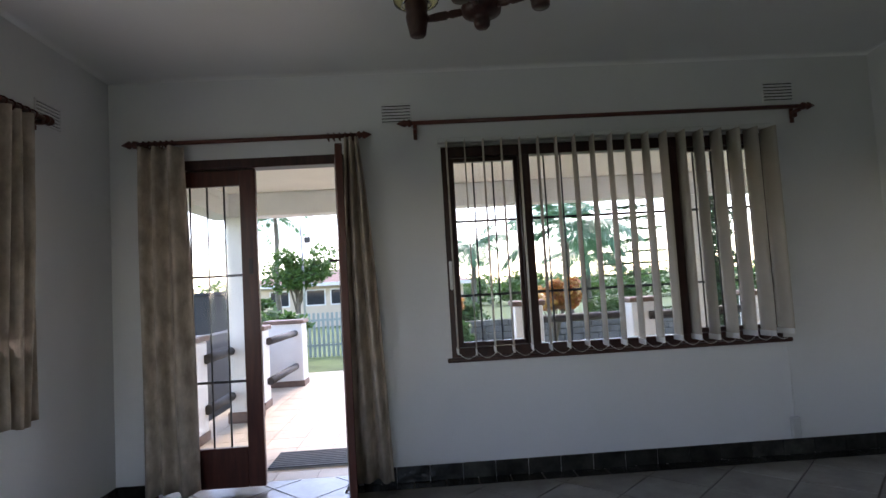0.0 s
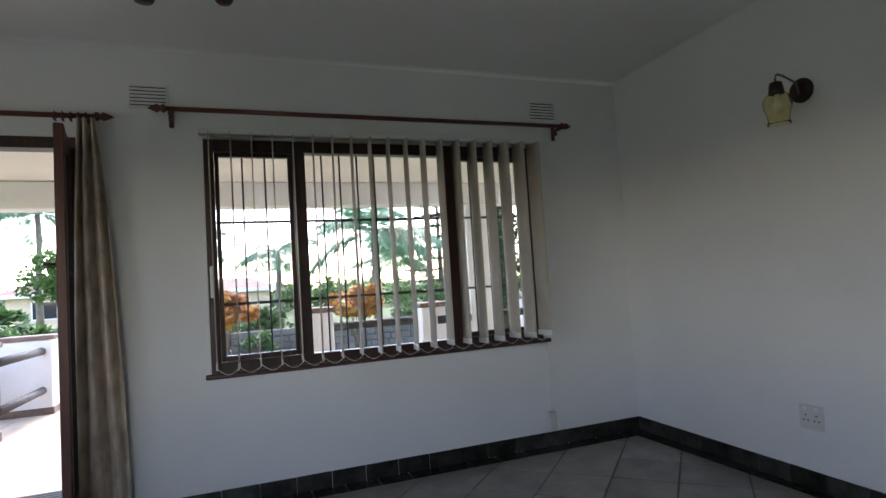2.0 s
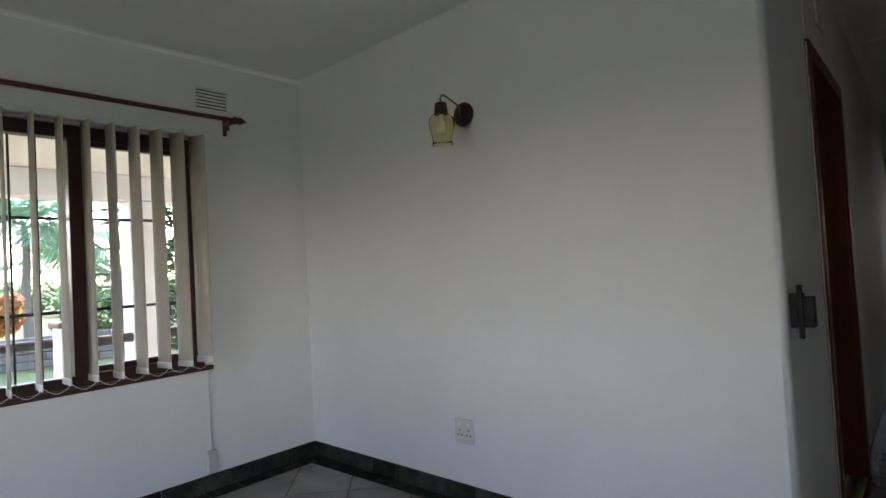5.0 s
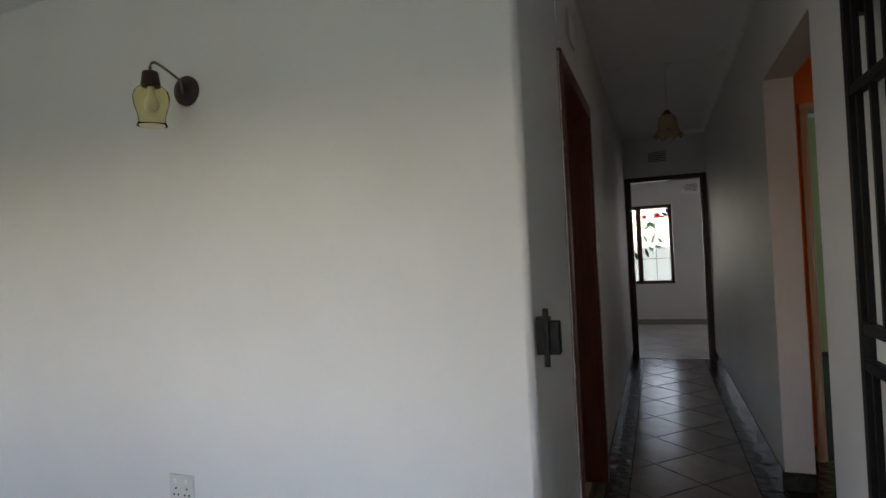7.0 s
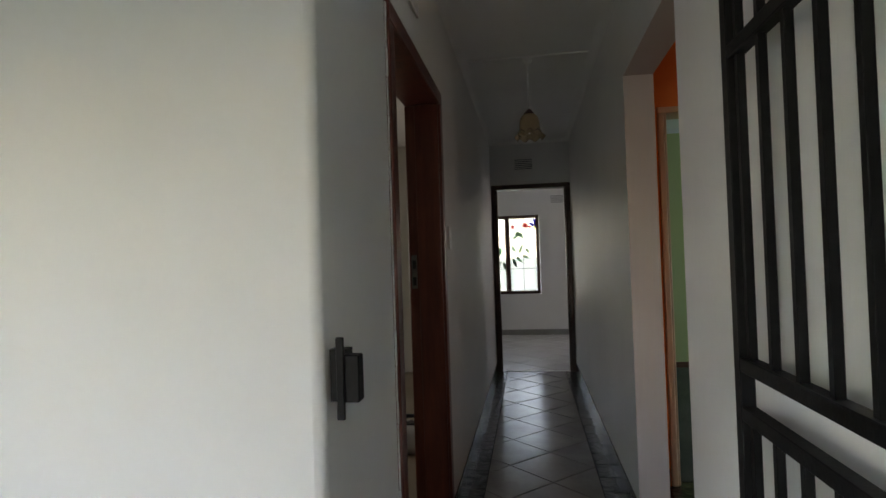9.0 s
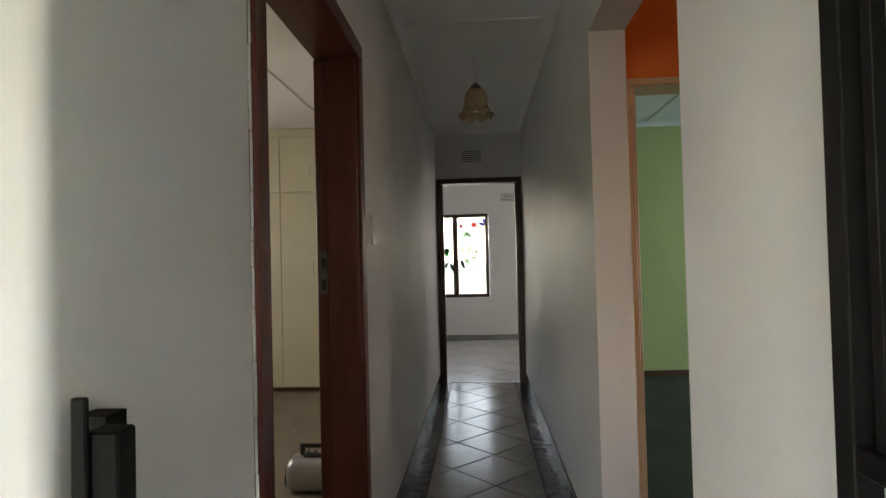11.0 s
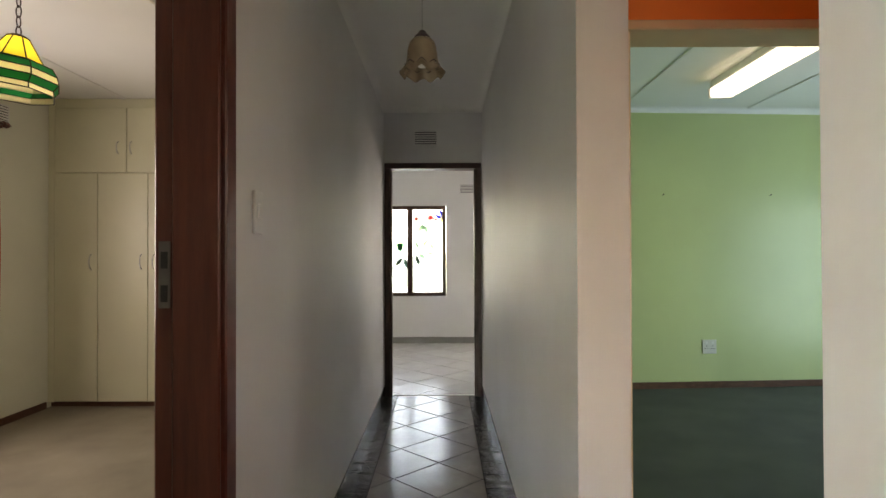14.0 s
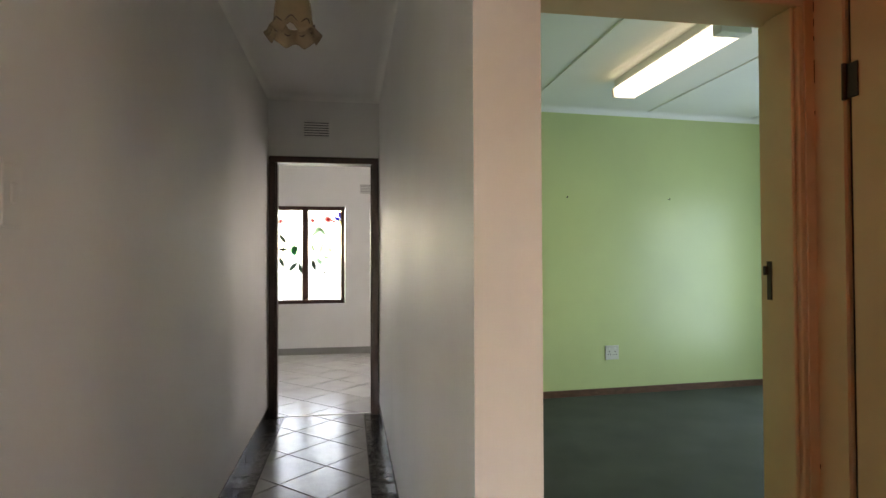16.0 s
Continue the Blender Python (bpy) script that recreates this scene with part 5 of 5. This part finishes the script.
for c in ((-2.27, -2.02, 5.0, 5.38, 0.87), (-2.06, -1.83, 6.50, 6.76, 0.86), (-2.2, -1.70, 7.95, 8.25, 0.84), (0.865, 1.155, 5.95, 6.2, 0.985), (2.08, 2.345, 5.95, 6.2, 0.955), (3.35, 3.65, 5.95, 6.2, 0.955), (-0.2, 0.06, 5.95, 6.2, 0.97)):
    pier(*c)


def log_rail(a, c):
    b = bmesh.new()
    tube(b, [a, c], 0.042, 12)
    tagged(part("log_rail", b, LOG), "dark round log rail between white piers", "rail", "log rails")


for z in (0.66, 0.22):
    log_rail((-1.80, 6.62, z + 0.02), (-1.80, 8.05, z))
    log_rail((-2.0, 5.3, z), (-2.0, 5.96, z))
for z in (0.77, 0.36):
    log_rail((0.9, 6.23, z), (2.15, 6.23, z))
    log_rail((2.25, 5.93, z - 0.005), (2.62, 5.93, z - 0.005))
    log_rail((2.93, 6.05, z), (3.34, 6.05, z))
b = bmesh.new()
bx(b, -2.6, -2.45, 6.3, 8.3, GZ, 0.78, 0.01)
tagged(part("planter_wall", b, GREYW), "low dark grey planter wall beside the terrace", "wall")

# door mat on the verandah
mt_ = thing("door_mat", (-1.0, 4.5, -0.04), "dark ribbed door mat outside the garden door", "mat")
b = bmesh.new()
bx(b, -1.24, -0.58, 4.33, 4.74, -0.0455, -0.038)
part("backing", b, RIBG, mt_)
for k in range(9):
    b = bmesh.new()
    y = 4.34 + 0.045 * k
    bx(b, -1.24, -0.58, y, y + 0.028, -0.038, -0.028, 0.002)
    part("rib", b, MATM, mt_)

# boundary wall, garden wall, houses, fence
b = bmesh.new()
bx(b, -14, -2.75, 8.5, 8.7, GZ, 1.23)
bx(b, -14.02, -2.73, 8.47, 8.73, 1.23, 1.28, 0.01)
setting("wall_boundary", b, GREYW, "dark grey boundary wall with a coping")
garden_wall = tagged(new("garden_wall"), "low grey coursed garden wall", "wall")
rng = random.Random(7)
for k in range(4):
    x = -1.9 + rng.uniform(0, 0.3)
    while x < 9.0:
        w = rng.uniform(0.35, 0.7)
        b = bmesh.new()
        bx(b, x, x + w - 0.012, 14.2 + rng.uniform(0, 0.03), 14.45, GZ + 0.157 * k, GZ + 0.157 * k + 0.146, 0.012)
        part("stone", b, STONE, garden_wall)
        x += w


def house(name, x0, x1, y0, y1, eave, ridge, wins, label):
    root = thing(name, ((x0 + x1) / 2, (y0 + y1) / 2, GZ), label, "house")
    b = bmesh.new()
    bx(b, x0, x1, y0, y1, GZ, eave)
    part("wall", b, HOUSEW, root)
    b = bmesh.new()
    ym = (y0 + y1) / 2
    vs = [b.verts.new(c) for c in ((x0 - 0.4, y0 - 0.4, eave), (x1 + 0.4, y0 - 0.4, eave), (x1 + 0.4, y1 + 0.4, eave), (x0 - 0.4, y1 + 0.4, eave), (x0 + 0.8, ym, ridge), (x1 - 0.8, ym, ridge))]
    for f in ((0, 1, 5, 4), (1, 2, 5), (2, 3, 4, 5), (3, 0, 4), (3, 2, 1, 0)):
        b.faces.new([vs[i] for i in f])
    part("roof", b, ROOFT, root, "weathered brown tiled roof")
    b = bmesh.new()
    bx(b, x0 - 0.42, x1 + 0.42, y0 - 0.46, y0 - 0.40, eave - 0.12, eave + 0.03)
    part("fascia", b, FENCEW, root)
    for wx in wins:
        b = bmesh.new()
        bx(b, wx, wx + 0.9, y0 - 0.03, y0 + 0.02, eave - 1.0, eave - 0.25)
        w = part("window", b, FENCEW, root)
        b = bmesh.new()
        bx(b, wx + 0.06, wx + 0.84, y0 - 0.035, y0 - 0.03, eave - 0.94, eave - 0.31)
        part("pane", b, DGLASS, w)
    return root


house("neighbour_house", -7.6, -2.9, 26, 31, 1.6, 2.3, (-6.8, -5.2, -4.1), "beige neighbouring house with a low brown tiled roof")
house("neighbour_house", -3.2, 2.0, 27, 32, 1.35, 1.9, (-2.2, 0.2), "pale neighbouring house behind shrubs")
fence = tagged(new("palisade_fence"), "grey-green palisade fence along the garden", "fence")
for k in range(26):
    b = bmesh.new()
    x = -3.9 + 0.11 * k
    bx(b, x, x + 0.06, 14.0, 14.02, GZ, 0.70)
    part("pale", b, FENCEG, fence)
for z in (-0.1, 0.5):
    b = bmesh.new()
    bx(b, -3.95, -1.0, 14.021, 14.05, z, z + 0.05)
    part("rail", b, FENCEG, fence)
pl = thing("garden_pole", (-3.65, 18, GZ), "tall thin galvanised pole in the garden", "pole")
b = bmesh.new()
tube(b, [(-3.65, 18, GZ), (-3.68, 18, 3.33)], 0.045, 8, 0.035)
part("shaft", b, POLE, pl)
b = bmesh.new()
bx(b, -3.6, -3.4, 17.97, 18.03, 2.75, 2.95, 0.02)
part("bracket", b, BARM, pl)


def leaves(n, blobs, size, seed, long=1.8):
    """Many small leaves scattered in uneven clumps (x, y, z, rx, ry, rz)."""
    rng = random.Random(seed)
    vs, fs = [], []
    for i in range(n):
        x, y, z, rx, ry, rz = blobs[rng.randrange(len(blobs))]
        d = Vector((rng.gauss(0, 1), rng.gauss(0, 1), rng.gauss(0, 1))).normalized()
        r = rng.uniform(0.35, 1.08) ** 0.6
        c = Vector((x + d.x * rx * r, y + d.y * ry * r, z + d.z * rz * r))
        s = size * rng.uniform(0.6, 1.4)
        q = Euler((rng.uniform(-0.9, 0.9), rng.uniform(-0.9, 0.9), rng.uniform(0, 6.28))).to_matrix()
        k = len(vs)
        for u, v in ((-0.5, 0), (0, -0.5 / long), (0.5, 0), (0, 0.5 / long)):
            vs.append(c + q @ Vector((u * s, v * s, 0.12 * s * (abs(u) * 2 - 0.5))))
        fs.append((k, k + 1, k + 2, k + 3))
    return vs, fs


def leaf_mesh(name, vs, fs, mt, parent):
    me = bpy.data.meshes.new(name)
    me.from_pydata(vs, [], fs)
    me.materials.append(mt)
    ob = new(name, me)
    ob.parent = parent
    ob.matrix_parent_inverse = base_of(parent).inverted()
    return ob


def tree(name, x, y, h, blobs, n, size, mt, seed, label, r=0.09, category="tree"):
    root = thing(name, (x, y, GZ), label, category)
    rng = random.Random(seed)
    b = bmesh.new()
    tube(b, [(x, y, GZ - 0.02), (x + 0.05, y, GZ + h * 0.4), (x - 0.03, y, GZ + h * 0.75)], r, 8, r * 0.5)
    part("trunk", b, TRUNK, root)
    b = bmesh.new()
    for q in blobs:
        tube(b, [(x, y, GZ + h * rng.uniform(0.3, 0.6)), ((x + q[0]) / 2, (y + q[1]) / 2, (GZ + h * 0.6 + q[2]) / 2), q[:3]], r * 0.45, 6, r * 0.12)
    part("limbs", b, TRUNK, root)
    leaf_mesh("crown", *leaves(n, blobs, size, seed), mt, root)
    return root


def ball(x, y, z, r, n, seed, flat=0.7):
    rng = random.Random(seed)
    out = []
    for _ in range(n):
        d = Vector((rng.gauss(0, 1), rng.gauss(0, 1), rng.gauss(0, 1))).normalized() * r * rng.uniform(0.4, 1.0)
        q = r * rng.uniform(0.28, 0.5)
        out.append((x + d.x, y + d.y, z + d.z * flat, q, q, q * 0.75))
    return out


def palm(x, y, z, n, length, seed, droop=1.0, label="feathery green palm tree in the garden", r=0.11):
    """A ringed trunk with arching fronds, each a midrib with hanging leaflets."""
    root = thing("palm_tree", (x, y, GZ), label, "palm tree", "palm trees")
    rng = random.Random(seed)
    b = bmesh.new()
    pts = [(x + 0.02 * math.sin(k), y, GZ + (z - GZ) * k / 10) for k in range(11)]
    tube(b, pts, r, 10, r * 0.6)
    part("trunk", b, PALMT, root)
    vs, fs = [], []
    ribs = bmesh.new()
    for f in range(n):
        az = 2 * math.pi * f / n + rng.uniform(-0.25, 0.25)
        el = rng.uniform(0.05, 1.2)
        L = length * rng.uniform(0.8, 1.1)
        p = Vector((x, y, z))
        d = Vector((math.cos(az) * math.cos(el), math.sin(az) * math.cos(el), math.sin(el)))
        side = Vector((-math.sin(az), math.cos(az), 0))
        line = [p.copy()]
        steps = 16
        for s in range(steps):
            d = (d + Vector((0, 0, -0.085 * droop))).normalized()
            p = p + d * L / steps
            line.append(p.copy())
            if s < 2:
                continue
            w = L * 0.30 * math.sin(math.pi * (s + 0.5) / steps) ** 0.6 + 0.05
            for sg in (-1, 1):
                for h in (0.0, 0.2, 0.4, 0.6, 0.8):
                    o = p - d * (L / steps) * h
                    tip = o + side * sg * w * rng.uniform(0.75, 1.05) + d * w * 0.5 + Vector((0, 0, -w * rng.uniform(0.25, 0.7)))
                    m = (o + tip) / 2 + Vector((0, 0, 0.06 * w))
                    e = d * 0.017 * (L / 1.5)
                    k = len(vs)
                    vs += [o - e * 0.5, m - e, tip, m + e]
                    fs.append((k, k + 1, k + 2, k + 3))
        tube(ribs, line, 0.016, 5, 0.004)
    part("midribs", ribs, PALML, root)
    leaf_mesh("fronds", vs, fs, PALML, root)
    return root


palm(4.0, 15.6, 2.62, 15, 2.1, 4)
palm(1.55, 17.0, 2.25, 14, 1.2, 5)
palm(-0.9, 20.0, 3.0, 12, 1.3, 15)
palm(-4.95, 20.0, 3.85, 13, 1.5, 8)
palm(5.6, 19.0, 1.9, 13, 1.6, 9)
tree("garden_tree", -4.0, 18.5, 3.1, ball(-4.0, 18.5, 2.25, 1.15, 15, 2, 0.75), 3300, 0.16, LEAF, 21, "round-crowned green garden tree")
tree("garden_tree", 5.15, 10.2, 4.2, [(5.15 + 0.3 * math.sin(k * 2.1), 10.2 + 0.2 * math.cos(k * 1.7), 0.3 + 0.27 * k, 0.36, 0.36, 0.3) for k in range(13)], 5200, 0.12, DLEAF, 23, "tall dark slender tree behind the column")
tree("croton_bush", 2.22, 10.0, 1.1, ball(2.22, 10.0, 0.92, 0.42, 13, 32, 0.8), 1500, 0.135, CROTON, 32, "orange and yellow croton bush", 0.03, "bush")
tree("croton_bush", 0.17, 10.0, 1.1, ball(0.17, 10.0, 0.95, 0.38, 12, 31, 0.8), 1300, 0.135, CROTON, 31, "orange and yellow croton bush", 0.03, "bush")
tree("garden_shrub", 1.1, 15.2, 0.9, ball(1.1, 15.2, 0.35, 0.75, 11, 33), 1700, 0.13, LEAF, 33, "green shrub behind the garden wall", 0.03, "bush")
tree("garden_shrub", -0.6, 15.2, 0.9, ball(-0.6, 15.2, 0.3, 0.75, 9, 34), 1700, 0.13, LEAF, 34, "green shrub behind the garden wall", 0.03, "bush")
tree("garden_shrub", 0.75, 13.8, 0.6, ball(0.75, 13.8, 0.0, 0.38, 7, 44), 700, 0.12, LEAF, 44, "small green shrub before the garden wall", 0.02, "bush")
tree("garden_shrub", 5.6, 16.0, 0.9, ball(5.6, 16.0, 0.35, 0.9, 11, 35), 1900, 0.14, LEAF, 35, "green shrub behind the garden wall", 0.03, "bush")
tree("garden_shrub", -2.9, 10.6, 0.9, ball(-2.9, 10.6, 0.4, 0.6, 9, 36), 1500, 0.2, LEAF, 36, "spiky green shrub beside the path", 0.03, "bush")
tree("garden_shrub", -3.6, 12.3, 1.2, ball(-3.6, 12.3, 0.5, 0.8, 9, 37), 2000, 0.22, LEAF, 37, "spiky green shrub beside the path", 0.03, "bush")


def norfolk_pine(x, y, h):
    root = thing("norfolk_pine", (x, y, GZ), "tiered dark norfolk pine in the distance", "tree")
    b = bmesh.new()
    tube(b, [(x, y, GZ), (x, y, GZ + h)], 0.12, 8, 0.02)
    part("trunk", b, TRUNK, root)
    rng = random.Random(6)
    vs, fs = [], []
    k = 0
    z = GZ + 0.5
    while z < GZ + h - 0.2:
        R_ = 1.5 * (1 - (z - GZ) / h) + 0.2
        for j in range(7):
            a = 2 * math.pi * j / 7 + k
            for s in range(14):
                r = R_ * (s + 1) / 14
                c = Vector((x + r * math.cos(a), y + r * math.sin(a), z - 0.10 * r + 0.07 * r * r))
                for sg in (-1, 1):
                    t = c + Vector((-math.sin(a) * sg * 0.16, math.cos(a) * sg * 0.16, rng.uniform(-0.02, 0.05)))
                    i = len(vs)
                    e = Vector((math.cos(a), math.sin(a), 0)) * 0.05
                    vs += [c - e, t, c + e, c + Vector((0, 0, -0.04))]
                    fs.append((i, i + 1, i + 2, i + 3))
        z += 0.36
        k += 0.4
    leaf_mesh("branches", vs, fs, DLEAF, root)


norfolk_pine(6.85, 18.0, 6.0)
# far hedges and wooded slopes
far = thing("far_woods", (0, 40, GZ), "hazy green trees and hedges in the distance", "woods")
far["kind"] = "stuff"
rng = random.Random(9)
blobs = []
for k in range(150):
    x = -40 + 0.62 * k + rng.uniform(-0.4, 0.4)
    y = rng.uniform(36, 46)
    blobs.append((x, y, 0.5 + 0.9 * noise.noise(Vector((x * 0.12, 3, 0))) + rng.uniform(0, 0.4), 1.3, 1.2, rng.uniform(0.7, 1.3)))
leaf_mesh("foliage", *leaves(24000, blobs, 0.42, 77), LEAF, far)

# ---- pieces of floors and skirtings ----
def clip(poly, axis, v, keep_above):
    out = []
    for i, p in enumerate(poly):
        q = poly[(i + 1) % len(poly)]
        a = (p[axis] - v) if keep_above else (v - p[axis])
        c = (q[axis] - v) if keep_above else (v - q[axis])
        if a >= 0:
            out.append(p)
        if (a >= 0) != (c >= 0):
            t = a / (a - c)
            out.append((p[0] + (q[0] - p[0]) * t, p[1] + (q[1] - p[1]) * t))
    return out


def inside(poly, x0, x1, y0, y1):
    for axis, v, up in ((0, x0, True), (0, x1, False), (1, y0, True), (1, y1, False)):
        if len(poly) < 3:
            return []
        poly = clip(poly, axis, v, up)
    return poly


def area(poly):
    return abs(sum(p[0] * q[1] - q[0] * p[1] for p, q in zip(poly, poly[1:] + poly[:1]))) / 2 if len(poly) > 2 else 0


def tile_mesh(poly, mt, t=0.004, rim=0.0015):
    """A tile with a low rounded rim, its top at z = 0."""
    cx, cy = sum(p[0] for p in poly) / len(poly), sum(p[1] for p in poly) / len(poly)
    b = bmesh.new()

    def ring(d, z):
        r = []
        for x, y in poly:
            l = math.hypot(x - cx, y - cy) or 1
            r.append(b.verts.new((x - (x - cx) / l * d, y - (y - cy) / l * d, z)))
        return r

    a, m_, c = ring(0, -t), ring(0, -0.0012), ring(rim, 0)
    b.faces.new(c)
    for p, q in ((a, m_), (m_, c)):
        for k in range(len(poly)):
            j = (k + 1) % len(poly)
            b.faces.new((p[k], p[j], q[j], q[k]))
    return mesh_of("tile", b, mt)


LAY = random.Random(17)


def put_piece(name, me, parent, x=0.0, y=0.0, z=0.0, tilt=0.0, turn=0.0):
    ob = new(name, me)
    ob.parent = parent
    ob.location = (x, y, z)
    ob.rotation_euler = (LAY.uniform(-tilt, tilt), LAY.uniform(-tilt, tilt), LAY.uniform(-turn, turn))
    return ob


def diamond_tiles(parent, x0, x1, y0, y1, mt, ox=6.94, oy=0.303, half=0.25, gap=0.0065):
    """Square tiles laid corner to corner, cut to the rectangle."""
    whole = tile_mesh([(half - gap, 0), (0, half - gap), (-half + gap, 0), (0, -half + gap)], mt)
    for i in range(int((x0 - ox) / half) - 2, int((x1 - ox) / half) + 3):
        for j in range(int((y0 - oy) / half) - 2, int((y1 - oy) / half) + 3):
            if (i + j) % 2 == 0:
                continue
            cx, cy = ox + i * half, oy + j * half
            poly = [(cx + half - gap, cy), (cx, cy + half - gap), (cx - half + gap, cy), (cx, cy - half + gap)]
            cut = inside(poly, x0, x1, y0, y1)
            ar = area(cut)
            if ar < 0.0006:
                continue
            if abs(ar - area(poly)) < 1e-6:
                put_piece("tile", whole, parent, cx, cy, 0.0, 0.003)
            else:
                clean = [p for k, p in enumerate(cut) if math.dist(p, cut[k - 1]) > 1e-4]
                if len(clean) > 2:
                    put_piece("tile", tile_mesh(clean, mt), parent)


def grid_tiles(parent, x0, x1, y0, y1, sx, sy, mt, name="tile", gap=0.004, z=0.0):
    nx, ny = max(1, round((x1 - x0) / sx)), max(1, round((y1 - y0) / sy))
    dx, dy = (x1 - x0) / nx, (y1 - y0) / ny
    me = tile_mesh([(dx - gap, gap), (dx - gap, dy - gap), (gap, dy - gap), (gap, gap)], mt)
    for i in range(nx):
        for j in range(ny):
            put_piece(name, me, parent, x0 + i * dx, y0 + j * dy, z)


BAND = 0.125
diamond_tiles(floor_corridor, EX + 0.02, XD + 0.055, CS + BAND, CN - BAND, FLOORT)
grid_tiles(floor_corridor, EX + 0.02, XD + 0.055, CS, CS + BAND, 0.2, BAND, BLACKT, "border_tile")
grid_tiles(floor_corridor, EX + 0.02, XD + 0.055, CN - BAND, CN, 0.2, BAND, BLACKT, "border_tile")
diamond_tiles(floor_living, XW + BAND, EX - BAND, 0.9, NY - BAND, FLOORT)
diamond_tiles(floor_living, EX - BAND, EX + 0.02, CS + BAND, CN - BAND, FLOORT)
diamond_tiles(floor_living, -1.786, -0.6, NY - BAND, NY + 0.2, FLOORT)
bm = bmesh.new()
bx(bm, XW, EX - BAND, -3.0, 0.9, -0.0045, -0.0005)
tagged(part("tile_field", bm, FLOORT, floor_living), kind="stuff")
bm = bmesh.new()
bx(bm, EX - BAND, EX + 0.02, CS, CS + BAND, -0.0045, -0.0005)
tagged(part("tile_field", bm, BLACKT, floor_living), kind="stuff")
grid_tiles(floor_living, XW, -1.79, NY - BAND, NY, 0.2, BAND, BLACKT, "border_tile")
grid_tiles(floor_living, -0.59, EX, NY - BAND, NY, 0.2, BAND, BLACKT, "border_tile")
grid_tiles(floor_living, EX - BAND, EX, YC, NY - BAND, BAND, 0.2, BLACKT, "border_tile")
grid_tiles(floor_living, XW, XW + BAND, 0.9, NY - BAND, BAND, 0.2, BLACKT, "border_tile")
diamond_tiles(floor_end, XD + 0.075, XE, -0.45, 1.75, ENDT, XD + 0.3, 0.303, 0.28)
bm = bmesh.new()
for ya, yb in ((CS + 0.06, 0.28), (0.284, 0.47), (0.474, CN - 0.06)):
    bx(bm, XD + 0.050, XD + 0.076, ya, yb, -0.004, 0.003, 0.001)
part("threshold_strip", bm, WPLAST, floor_end, "broken white threshold strip")
grid_tiles(pavement, -2.3, 0.3, NY + 0.24, 9.2, 0.3, 0.3, VFLOOR, "paving_tile", 0.004, -0.048)


def tile_skirting(name, axis, wall_at, side, u0, u1, step=0.2, h=0.095):
    """Black glazed tiles standing along the foot of a wall."""
    root = tagged(new(name), "black glazed tile skirting", "baseboard", "", "structure")
    n = max(1, round((u1 - u0) / step))
    d = (u1 - u0) / n
    b = bmesh.new()
    a, c = sorted((0, side * 0.011))
    if axis == "y":
        bx(b, 0.0015, d - 0.0015, a, c, 0.0005, h, 0.002)
    else:
        bx(b, a, c, 0.0015, d - 0.0015, 0.0005, h, 0.002)
    me = mesh_of("skirting_tile", b, BLACKT)
    for k in range(n):
        if axis == "y":
            put_piece("skirting_tile", me, root, u0 + k * d, wall_at, 0.0, 0.0, 0.009)
        else:
            put_piece("skirting_tile", me, root, wall_at, u0 + k * d, 0.0, 0.0, 0.009)
    return root


tile_skirting("baseboard_1", "y", NY, -1, -0.50, EX - 0.012)
tile_skirting("baseboard_2", "y", NY, -1, XW + 0.012, -1.792)
sk3 = tile_skirting("baseboard_3", "x", 0, -1, -(NY - YC - R), 0)
sk3.matrix_basis = pose(EX, NY, 0, 0, 0, -math.degrees(math.atan2(EX - XC, NY - YC - R)))
tile_skirting("baseboard_4", "x", XW, 1, -2.9, NY)
tile_skirting("baseboard_5", "y", CN, -1, 4.41, XD - 0.013)
sk6 = tile_skirting("baseboard_6", "y", 0, -1, 0, 3.34 - XC - R)
sk6.matrix_basis = pose(XC + R, YC, 0, 0, 0, -math.degrees(math.atan2(YC - CN - 0.004, 3.35 - XC - R)))
tile_skirting("baseboard_7", "y", CS, 1, 4.46, XD - 0.013)
tile_skirting("baseboard_8", "y", CS, 1, 1.9, 3.505)
tile_skirting("baseboard_9", "x", 4.46, -1, CS - 0.138, CS + 0.011, 0.13)
tile_skirting("baseboard_10", "x", 4.93, -1, -0.325, CS - 0.142, 0.13)
